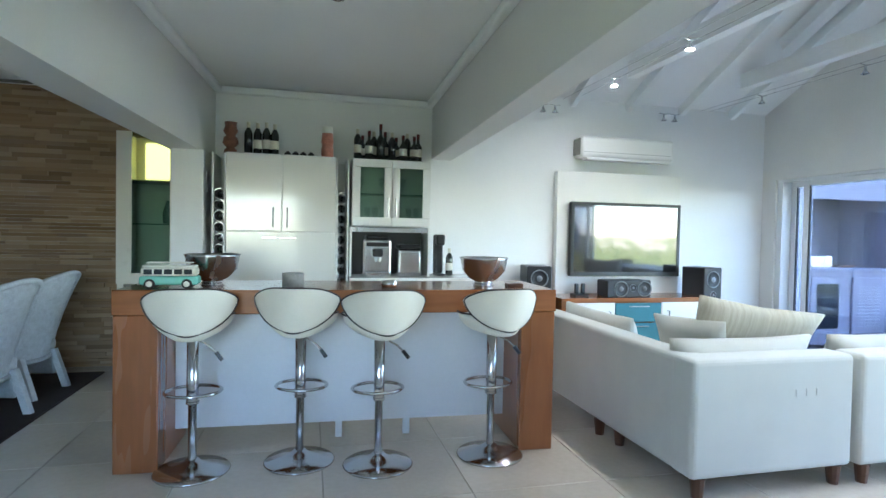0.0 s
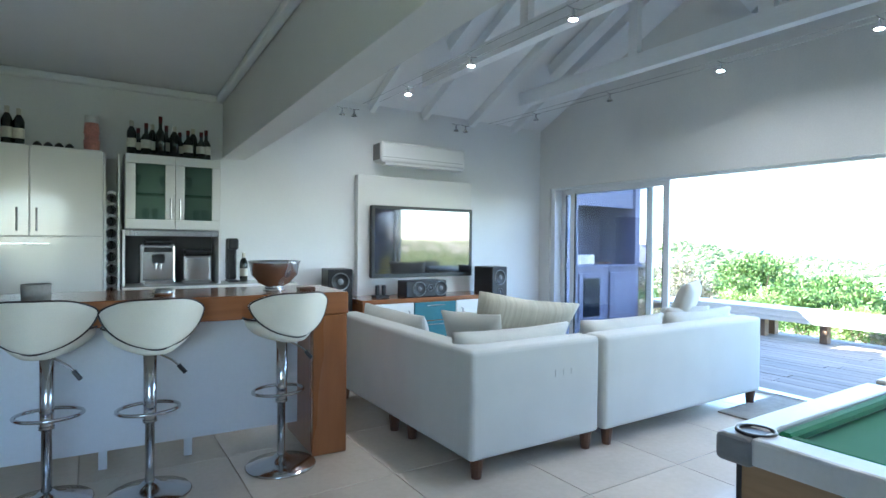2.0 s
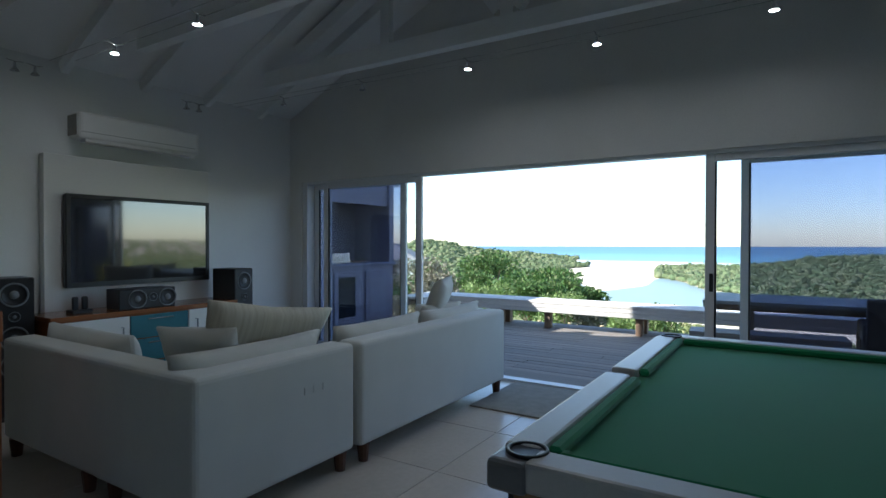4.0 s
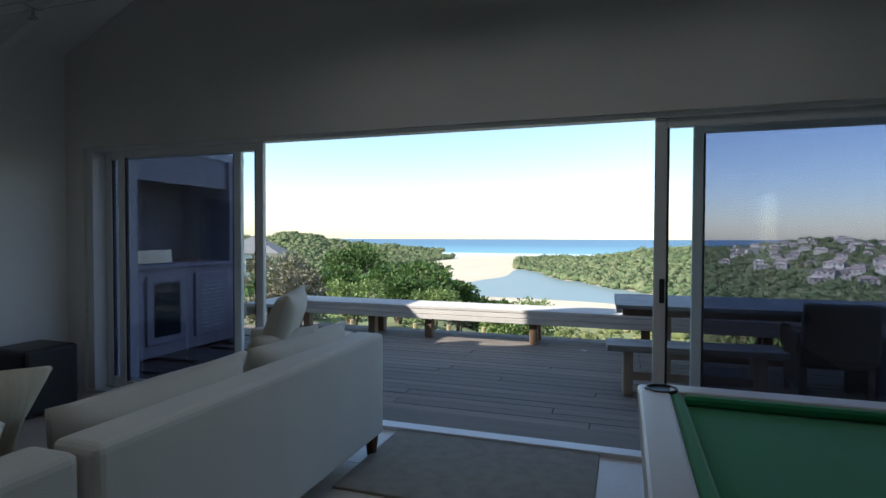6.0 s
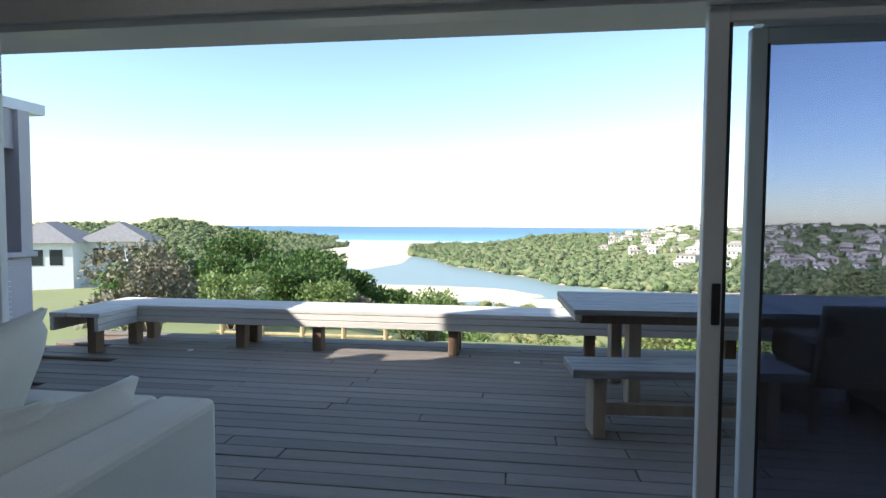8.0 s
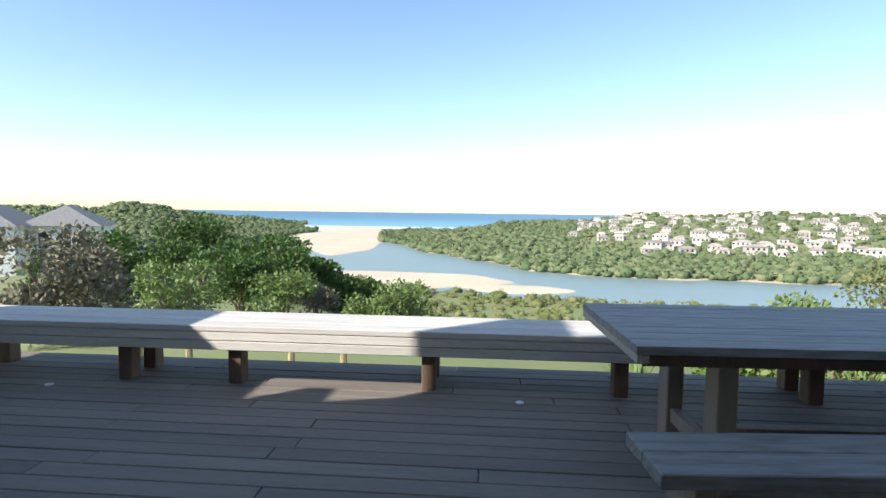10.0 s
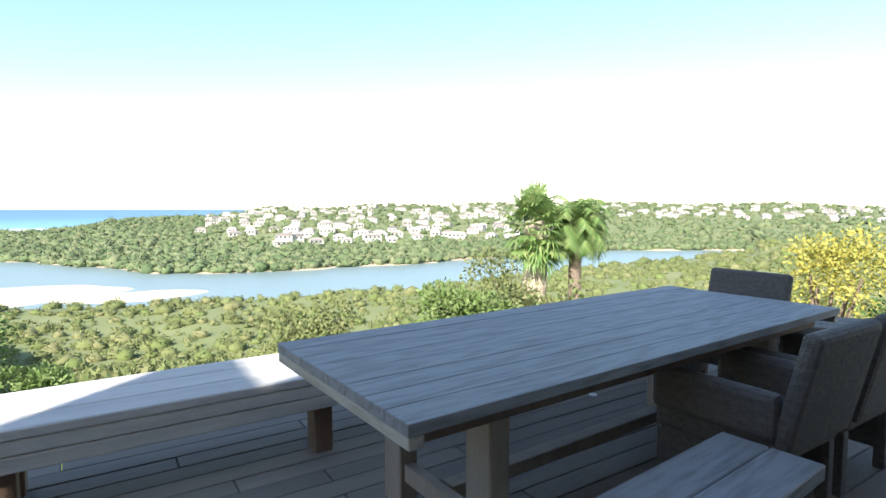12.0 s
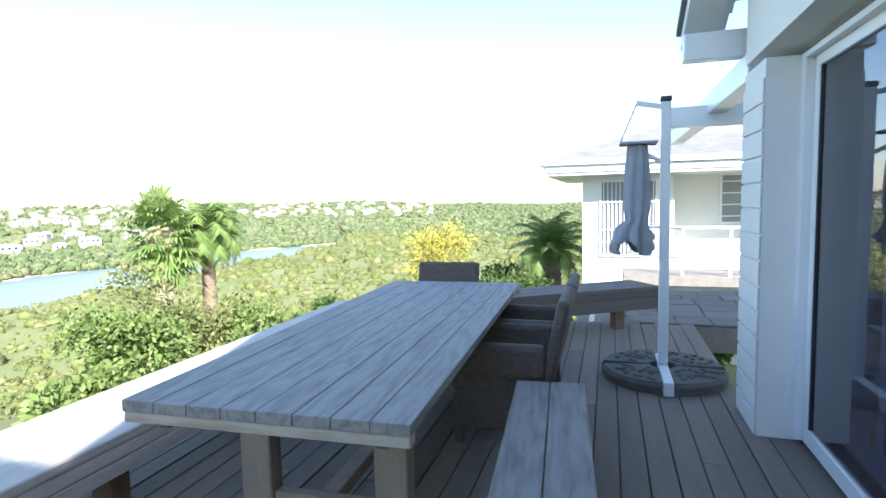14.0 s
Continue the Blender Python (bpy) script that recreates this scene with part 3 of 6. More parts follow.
tagged(new("ground", ground_me), "green slope falling to bush and the estuary", "ground", kind="structure")


def water_mat():
    """Estuary and sea: clear shallows over sand, turquoise channel, deep blue ocean by distance out."""
    m = bpy.data.materials.new("estuary_water")
    m.use_nodes = True
    t = m.node_tree
    b = t.nodes["Principled BSDF"]
    b.inputs["Roughness"].default_value = 0.35
    socket(b, "Specular IOR Level", 0.3)
    g = t.nodes.new("ShaderNodeNewGeometry")
    sep = t.nodes.new("ShaderNodeSeparateXYZ")
    t.links.new(g.outputs["Position"], sep.inputs[0])
    rng = t.nodes.new("ShaderNodeMapRange")
    rng.inputs["From Min"].default_value = 780
    rng.inputs["From Max"].default_value = 6000
    t.links.new(sep.outputs["X"], rng.inputs["Value"])
    sea = t.nodes.new("ShaderNodeValToRGB")
    e = sea.color_ramp.elements
    e[0].position, e[0].color = 0.0, (0.60, 0.58, 0.52, 1)
    e[1].position, e[1].color = 1.0, (0.025, 0.085, 0.17, 1)
    for p, c in ((0.03, (0.74, 0.76, 0.76, 1)), (0.042, (0.13, 0.31, 0.37, 1)), (0.2, (0.04, 0.14, 0.23, 1))):
        k = e.new(p)
        k.color = c
    t.links.new(rng.outputs[0], sea.inputs[0])
    river = t.nodes.new("ShaderNodeRGB")
    river.outputs[0].default_value = (0.20, 0.25, 0.235, 1)
    sel = t.nodes.new("ShaderNodeMapRange")
    sel.inputs["From Min"].default_value = 600
    sel.inputs["From Max"].default_value = 800
    t.links.new(sep.outputs["X"], sel.inputs["Value"])
    mx = t.nodes.new("ShaderNodeMix")
    mx.data_type = 'RGBA'
    t.links.new(sel.outputs[0], mx.inputs["Factor"])
    t.links.new(river.outputs[0], mx.inputs["A"])
    t.links.new(sea.outputs[0], mx.inputs["B"])
    t.links.new(mx.outputs["Result"], b.inputs["Base Color"])
    n = t.nodes.new("ShaderNodeTexNoise")
    n.inputs["Scale"].default_value = 0.5
    bp = t.nodes.new("ShaderNodeBump")
    bp.inputs["Strength"].default_value = 0.15
    t.links.new(g.outputs["Position"], n.inputs["Vector"])
    t.links.new(n.outputs[0], bp.inputs["Height"])
    t.links.new(bp.outputs[0], b.inputs["Normal"])
    return m


def sheet(x0, x1, y0, y1, z):
    bm = bmesh.new()
    bm.faces.new([bm.verts.new(p) for p in ((x0, y0, z), (x1, y0, z), (x1, y1, z), (x0, y1, z))])
    return bm


structure("water", sheet(100, 40000, -16000, 22000, WATER), water_mat(), "blue-green tidal river opening into the sea", "water")


def polar(a, r, z):
    t = radians(a)
    return (HX + r * math.cos(t), HY + r * math.sin(t), z)


def sandbar(name, a0, a1, r0, r1, seed, h=0.5):
    """A low bank of sand standing out of the water, with an uneven edge."""
    bm = bmesh.new()
    ac, rc = (a0 + a1) / 2, (r0 + r1) / 2
    rings = []
    for f, z in ((1.0, WATER - 0.3), (0.93, WATER + 0.12), (0.6, WATER + h)):
        ring = []
        for i in range(64):
            t = 2 * math.pi * i / 64
            k = f * (1 + 0.22 * noise.noise(Vector((math.cos(t) * 1.6 + seed, math.sin(t) * 1.6, seed))))
            ring.append(bm.verts.new(polar(ac + (a1 - a0) / 2 * k * math.cos(t), rc + (r1 - r0) / 2 * k * math.sin(t), z)))
        rings.append(ring)
    for a, b in zip(rings, rings[1:]):
        for i in range(64):
            bm.faces.new((a[i], a[(i + 1) % 64], b[(i + 1) % 64], b[i]))
    bm.faces.new(rings[-1])
    bmesh.ops.recalc_face_normals(bm, faces=bm.faces)
    return structure(name, bm, SAND, "pale sandbank drying in the estuary mouth", "sandbank")


SAND = mat("pale_sand", (0.54, 0.445, 0.31), 0.95, scale=0.03, vary=0.12, bump=0.1, fine=0.4)
sandbar("sandbank_1", -3, 33, 208, 275, 1.0, 0.3)
sandbar("sandbank_2", 9.5, 21, 375, 800, 2.0)
sandbar("sandbank_3", 0, 18, 700, 880, 3.0, 0.8)
sandbar("sandbank_4", -10, 3, 205, 228, 5.0, 0.25)

# ---- deck ----
structure("deck_bearer", box(7.36, 10.9, -3.7, 6.6, -0.3, -0.035), POSTW, "dark timber bearers under the deck boards", "deck")
# three blocks added to stop sun leaking past the house onto the deck
structure("sun_block_side", box(5.0, 7.355, 6.0, 7.2, 0, 2.355), PLASTER, "white block added behind the house to keep sun off the deck", "wall")
structure("sun_block_return", box(7.356, 7.41, 6.12, 6.99, 0, 2.355), PLASTER, "white block added behind the louvred shutter to stop sun", "wall")
structure("sun_block_link", box(5.0, 7.8, 6.0, 6.2, 2.36, 2.86), PLASTER, "white block added under the eave to close a sun gap", "wall")
deck = thing("deck", 7.36, -1.3, 0, "weathered grey-brown timber deck laid in long boards", "deck")
deck["kind"] = "structure"


def outdoor_bench(name, x0, x1, y0, y1, along, posts, label, rz=0.0):
    """A heavy built-in bench: boarded top, deep apron to the deck side and squat posts."""
    b = thing(name, x0, y0, 0, label, "bench", "benches round the deck", rz)
    lx, ly = x1 - x0, y1 - y0
    # the turned bench takes the timber colour darkened for shade
    m = BENCHW if along == 'y' else BENCHSHADE if rz else BENCHX
    n = 3
    for i in range(n):
        if along == 'y':
            w = lx / n
            part("top_board", box(i * w + 0.003, (i + 1) * w - 0.003, 0, ly, 0.40, 0.445, 0.006), m, b)
        else:
            w = ly / n
            part("top_board", box(0, lx, i * w + 0.003, (i + 1) * w - 0.003, 0.40, 0.445, 0.006), m, b)
    for a, z0, z1 in ((0.01, 0.20 if rz else 0.265, 0.332), (0.008, 0.336, 0.399)):
        if along == 'y':
            part("apron", box(a, a + 0.045, 0, ly, z0, z1, 0.005), m, b)
            part("back_apron", box(lx - 0.06, lx - 0.015, 0, ly, z0, z1, 0.005), m, b)
        else:
            part("apron", box(0, lx, ly - a - 0.045, ly - a, z0, z1, 0.005), m, b)
            part("back_apron", box(0, lx, 0.015, 0.06, z0, z1, 0.005), m, b)
    for px, py in posts:
        part("post", box(px - x0 - 0.06, px - x0 + 0.06, py - y0 - 0.05, py - y0 + 0.05, 0, 0.40, 0.006), POSTW, b)
    return b


outdoor_bench("deck_bench", 10.22, 10.78, -2.2, 6.1, 'y', [(10.36, y) for y in (-1.9, -0.48, 0.82, 2.17, 3.6, 4.45, 5.7)] + [(10.66, y) for y in (-1.9, -0.48, 2.17, 4.45, 5.7)], "long silvered timber bench along the deck edge, partly sunlit")
outdoor_bench("deck_bench", 9.65, 10.21, 5.55, 6.1, 'x', [(9.9, 5.8)], "short return of the timber bench at the deck corner")
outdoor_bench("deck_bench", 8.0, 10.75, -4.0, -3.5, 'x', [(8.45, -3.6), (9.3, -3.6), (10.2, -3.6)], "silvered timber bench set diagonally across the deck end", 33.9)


for lx, ly in ((10.12, 1.53), (10.12, -1.06), (10.12, 4.9)):
    lt = thing("deck_light", lx, ly, 0, "small round white recessed deck light", "lamp", "lights in the deck")
    part("rim", lathe([(0.016, 0.001), (0.03, 0.001), (0.028, 0.008), (0.018, 0.009)], 16), ALU, lt, "", True)
    part("lens", lathe([(0, 0.006), (0.018, 0.006)], 16), SATINW, lt)


def dining_table():
    t = thing("outdoor_table", 8.915, -1.71, 0, "long weathered grey plank table on trestle legs", "table", rz=2.2)
    n, w = 8, 1.06 / 8
    rng = random.Random(4)
    for i in range(n):
        part("board", box(i * w + 0.001, (i + 1) * w - 0.001, rng.uniform(-0.004, 0.004), 2.85, 0.695, 0.735 + rng.uniform(-0.0012, 0.0012), 0.0025), TABLEW, t)
    part("cleat", box(0.004, 1.056, 2.795, 2.847, 0.655, 0.694, 0.003), TABLEX, t, "pale end cleat under the boards")
    part("cleat", box(0.004, 1.056, 0.003, 0.05, 0.655, 0.694, 0.003), TABLEX, t)
    part("side_rail", box(0.10, 0.14, 0.06, 2.79, 0.62, 0.694), POSTW, t)
    part("side_rail", box(0.92, 0.96, 0.06, 2.79, 0.62, 0.694), POSTW, t)
    for y in (0.38, 2.34):
        for x in (0.16, 0.76):
            part("leg", box(x, x + 0.14, y, y + 0.09, 0, 0.694, 0.006), LEGW, t)
        part("foot_rail", box(0.30, 0.76, y + 0.02, y + 0.07, 0.12, 0.20, 0.004), LEGW, t)
    part("stretcher", box(0.5, 0.58, 0.47, 2.34, 0.13, 0.19, 0.004), LEGW, t)
    return t


def wood_ring_mat(name, color, dark, along):
    m = bpy.data.materials.new(name)
    m.use_nodes = True
    t = m.node_tree
    b = t.nodes["Principled BSDF"]
    b.inputs["Roughness"].default_value = 0.62
    co = t.nodes.new("ShaderNodeTexCoord")
    info = t.nodes.new("ShaderNodeObjectInfo")
    mul = t.nodes.new("ShaderNodeMath")
    mul.operation = 'MULTIPLY'
    mul.inputs[1].default_value = 23.0
    t.links.new(info.outputs["Random"], mul.inputs[0])
    add = t.nodes.new("ShaderNodeVectorMath")
    t.links.new(co.outputs["Object"], add.inputs[0])
    t.links.new(mul.outputs[0], add.inputs[1])
    mp = t.nodes.new("ShaderNodeMapping")
    mp.inputs["Scale"].default_value = (6, 0.75, 6) if along == 'y' else (0.75, 6, 6)
    t.links.new(add.outputs[0], mp.inputs[0])
    n = t.nodes.new("ShaderNodeTexNoise")
    n.inputs["Scale"].default_value = 0.75
    n.inputs["Detail"].default_value = 1.5
    t.links.new(mp.outputs[0], n.inputs["Vector"])
    k = t.nodes.new("ShaderNodeMath")
    k.operation = 'MULTIPLY'
    k.inputs[1].default_value = 75.0
    t.links.new(n.outputs[0], k.inputs[0])
    s = t.nodes.new("ShaderNodeMath")
    s.operation = 'SINE'
    t.links.new(k.outputs[0], s.inputs[0])
    f = t.nodes.new("ShaderNodeTexNoise")
    f.inputs["Scale"].default_value = 9
    f.inputs["Detail"].default_value = 5
    t.links.new(mp.outputs[0], f.inputs["Vector"])
    a = t.nodes.new("ShaderNodeMath")
    a.operation = 'MULTIPLY_ADD'
    a.inputs[1].default_value = 0.11
    t.links.new(s.outputs[0], a.inputs[0])
    t.links.new(f.outputs[0], a.inputs[2])
    ramp = t.nodes.new("ShaderNodeValToRGB")
    ramp.color_ramp.elements[0].position = 0.2
    ramp.color_ramp.elements[1].position = 0.62
    ramp.color_ramp.elements[0].color = (*dark, 1)
    ramp.color_ramp.elements[1].color = (*color, 1)
    t.links.new(a.outputs[0], ramp.inputs[0])
    t.links.new(ramp.outputs[0], b.inputs["Base Color"])
    bp = t.nodes.new("ShaderNodeBump")
    bp.inputs["Strength"].default_value = 0.25
    bp.inputs["Distance"].default_value = 0.004
    t.links.new(a.outputs[0], bp.inputs["Height"])
    t.links.new(bp.outputs[0], b.inputs["Normal"])
    return m


TABLEW = wood_ring_mat("table_board_grain", (0.27, 0.257, 0.245), (0.165, 0.152, 0.14), 'y')
TABLEX = wood_ring_mat("table_cleat_grain", (0.44, 0.38, 0.30), (0.28, 0.22, 0.16), 'x')
LEGW = mat("table_leg_timber", (0.33, 0.255, 0.19), 0.7, scale=3, vary=0.2, bump=0.25, fine=36, stretch=(4, 4, 0.4))
dining_table()

seat = thing("outdoor_bench", 8.355, -0.205, 0, "loose weathered plank bench beside the outdoor table", "bench", rz=4.5)
for i in range(2):
    part("seat_board", box(i * 0.175 + 0.002, (i + 1) * 0.175 - 0.002, 0, 1.41, 0.395, 0.45, 0.005), TABLEW, seat)
for y in (0.14, 1.19):
    part("leg", box(0.06, 0.29, y, y + 0.08, 0, 0.394, 0.005), LEGW, seat)
part("stretcher", box(0.15, 0.20, 0.22, 1.19, 0.12, 0.19, 0.004), LEGW, seat)


def wicker_chair(name, x, y, rz, label):
    c = thing(name, x, y, 0, label, "chair", "wicker chairs at the outdoor table", rz)
    part("seat", box(-0.27, 0.27, -0.27, 0.27, 0.30, 0.44, 0.03, 2), WICKER, c)
    bm = box(-0.28, 0.28, -0.035, 0.035, 0, 0.50, 0.025, 2)
    bmesh.ops.transform(bm, matrix=pose(0, -0.27, 0.36, 12, 0, 0), verts=bm.verts)
    part("backrest", bm, WICKER, c)
    for s in (-1, 1):
        part("armrest", box(s * 0.26 - 0.04, s * 0.26 + 0.04, -0.27, 0.27, 0.40, 0.60, 0.03, 2), WICKER, c)
        part("skirt", box(s * 0.24 - 0.03, s * 0.24 + 0.03, -0.24, 0.24, 0.10, 0.32, 0.01), WICKER, c)
        for yy in (-0.23, 0.23):
            part("leg", box(s * 0.24 - 0.025, s * 0.24 + 0.025, yy - 0.025, yy + 0.025, 0, 0.30, 0.004), WICKER, c)
    return c


wicker_chair("wicker_armchair", 8.84, -0.60, -90, "brown woven wicker armchair pushed under the table")
wicker_chair("wicker_armchair", 8.84, -1.22, -90, "brown woven wicker armchair pushed under the table")
wicker_chair("wicker_armchair", 9.62, -1.72, 0, "brown woven wicker armchair at the table head")


def umbrella():
    u = thing("cantilever_umbrella", 7.835, -1.85, 0, "closed grey cantilever umbrella on a round concrete base", "umbrella")
    for s in (0, 1, 2, 3):
        bm = bmesh.new()
        n = 10
        a0, a1 = s * math.pi / 2 + 0.1, (s + 1) * math.pi / 2 - 0.1
        prof = [(0.10, 0.0), (0.45, 0.0), (0.46, 0.06), (0.44, 0.09), (0.10, 0.095)]
        rows = [[bm.verts.new((r * math.cos(a0 + (a1 - a0) * i / n), r * math.sin(a0 + (a1 - a0) * i / n), z)) for i in range(n + 1)] for r, z in prof]
        for p in range(len(prof)):
            q = (p + 1) % len(prof)
            for i in range(n):
                bm.faces.new((rows[p][i], rows[p][i + 1], rows[q][i + 1], rows[q][i]))
        bm.faces.new([r[0] for r in rows])
        bm.faces.new([r[-1] for r in rows][::-1])
        bmesh.ops.recalc_face_normals(bm, faces=bm.faces)
        w = part("base_weight", bm, BASEW, u)
        if s in (0, 3):
            tagged(w, "rough cast concrete quarter with cobble pattern")
        for k in range(26):
            rr, aa = random.uniform(0.15, 0.42), random.uniform(a0 + 0.12, a1 - 0.12)
            cb = lathe([(0, 0.012), (0.016, 0.008), (0.024, -0.01)], 6, rr * math.cos(aa), rr * math.sin(aa))
            bmesh.ops.translate(cb, vec=(0, 0, 0.096), verts=cb.verts)
            part("cobble", cb, BASEW, w)
    part("cross_bar", box(-0.035, 0.035, -0.3, 0.47, 0.0, 0.10, 0.005), ALU, u)
    part("pole", box(-0.035, 0.035, -0.035, 0.035, 0.1, 2.10, 0.008), ALU, u)
    part("pole_cap", box(-0.04, 0.04, -0.04, 0.04, 2.10, 2.14, 0.008), BLACK, u)
    part("arm", rod(0.0, 0.0, 2.06, 0.21, 0.02, 2.10, 0.035), ALU, u)
    part("stay", rod(0.21, 0.02, 2.09, 0.32, 0.04, 1.82, 0.012), ALU, u)
    part("handle_arm", rod(0.03, 0, 1.66, 0.19, 0.02, 1.74, 0.03), ALU, u)
    # folded canopy with hanging pleats
    bm = bmesh.new()
    n = 40
    prof = [(0.02, 1.80), (0.065, 1.78), (0.085, 1.55), (0.09, 1.35), (0.075, 1.22), (0.10, 1.16), (0.14, 1.04), (0.125, 1.01)]
    rings = []
    for k, (r, z) in enumerate(prof):
        ring = []
        for i in range(n):
            t = 2 * math.pi * i / n
            pl = 1 + (0.30 if z < 1.2 else 0.16) * math.sin(t * 7 + k * 0.35)
            zz = z - (0.06 * math.sin(t * 3 + 1) if k >= 6 else 0)
            ring.append(bm.verts.new((0.20 + r * pl * math.cos(t) + (0.03 if z < 1.2 else 0), 0.02 + r * pl * math.sin(t), zz)))
        rings.append(ring)
    for a, b in zip(rings, rings[1:]):
        for i in range(n):
            bm.faces.new((a[i], a[(i + 1) % n], b[(i + 1) % n], b[i]))
    bm.faces.new(rings[0])
    bmesh.ops.recalc_face_normals(bm, faces=bm.faces)
    part("canopy", bm, UMBRELLA, u, "folded grey canvas canopy hanging in pleats", True)
    bm = bmesh.new()
    add_box(bm, 0.06, 0.33, -0.08, 0.12, 1.79, 1.81, 0.004)
    part("rib_hub", bm, UMBRELLA, u)


umbrella()

# block courses on the deck corner pier
pier = thing("block_courses", 7.42, -1.3, 0, "white painted block courses with open joints", "wall blocks")
pier["kind"] = "structure"
for i in range(14):
    part("block", box(0.002, 0.012, 0.004, 0.466, i * 0.146 + 0.004, i * 0.146 + 0.139, 0.004), PLASTER, pier)


# ---- barbecue annexe beyond the doors ----
structure("wall_annexe_back", box(7.36, 9.6, 7.0, 7.2, -0.3, 2.36), PLASTER, "white plastered back wall of the barbecue nook", "wall")
structure("roof_annexe", box(7.36, 9.7, 6.12, 7.2, 2.36, 2.46), ALU, "flat white roof over the barbecue nook", "roof")
bq = thing("built_in_barbecue", 7.75, 6.1, 0, "mauve-grey built-in barbecue with louvred cupboard doors", "barbecue")
part("base", box(0, 1.75, 0.02, 0.85, 0.0, 1.0), PURPLE, bq)
part("counter", box(-0.02, 1.78, -0.03, 0.85, 1.0, 1.05, 0.008), PURPLE, bq)
part("side_wall", box(0, 0.12, 0.05, 0.88, 1.05, 2.36), BRICKIN, bq)
part("side_wall", box(1.63, 1.75, 0.0, 0.88, 1.05, 2.36), PURPLE, bq)
part("back_wall", box(0.12, 1.63, 0.78, 0.88, 1.05, 2.36), BRICKIN, bq)
part("hood", box(0.12, 1.63, 0.05, 0.12, 2.0, 2.36), PURPLE, bq)
for x0 in (0.28, 1.0):
    dr = part("cupboard_door", box(x0, x0 + 0.56, -0.012, 0.018, 0.14, 0.92, 0.006), PURPLE, bq)
    if x0 < 0.5:
        part("glass_panel", box(x0 + 0.09, x0 + 0.47, -0.018, -0.013, 0.22, 0.84), DARKGLASS, dr)
    else:
        for k in range(13):
            part("louvre", rod(x0 + 0.08, -0.02, 0.24 + k * 0.046, x0 + 0.48, -0.02, 0.24 + k * 0.046, 0.03, 0.008), SATINW, dr)
gr = thing("gas_grill", 7.98, 6.18, 1.05, "small stainless gas grill with control knobs", "grill")
part("grill_body", box(0, 0.5, 0, 0.4, 0, 0.17, 0.01), STEEL, gr)
for k in range(3):
    kb = lathe([(0, -0.02), (0.025, -0.02), (0.025, 0.0)], 12)
    bmesh.ops.transform(kb, matrix=pose(0.12 + 0.13 * k, -0.001, 0.09, 90, 0, 0), verts=kb.verts)
    part("knob", kb, BLACK, gr)
tray = thing("wooden_tray", 8.75, 6.35, 1.05, "small reddish wooden tray on the barbecue counter", "tray")
part("tray_base", box(0, 0.34, 0, 0.22, 0, 0.03, 0.008), CHERRY, tray)
ls = thing("louvred_shutter", 7.42, 5.78, 0, "white louvred shutter standing beside the doors", "shutter")
part("shutter_frame", box(0, 0.03, 0, 0.30, 0.0, 2.0, 0.004), SATINW, ls)
for k in range(36):
    part("slat", rod(0.035, 0.04, 0.15 + k * 0.048, 0.035, 0.26, 0.15 + k * 0.048, 0.012, 0.03), SATINW, ls)

# ---- bar and stools ----
bar = thing("breakfast_bar", 0.33, 3.5, 0, "cherry-stained breakfast bar with thick legs and white front", "bar counter", rz=-2.4)
part("leg", box(0, 0.24, 0, 0.62, 0, 0.915, 0.006), CHERRY, bar)
part("leg", box(2.43, 2.66, 0, 0.62, 0, 0.915, 0.006), CHERRY, bar)
part("top", box(-0.005, 2.665, -0.01, 0.66, 0.916, 1.06, 0.008, 2), CHERRYX, bar)
part("front_panel", box(0.24, 2.43, 0.36, 0.40, 0.13, 0.915), PANELW, bar, "plain white panel under the bar top")
for x in (1.25, 1.72):
    part("support_leg", box(x, x + 0.045, 0.42, 0.465, 0, 0.3), ALU, bar)
part("cabinet_back", box(0.24, 2.43, 0.40, 0.60, 0.3, 0.91), SATINW, bar)


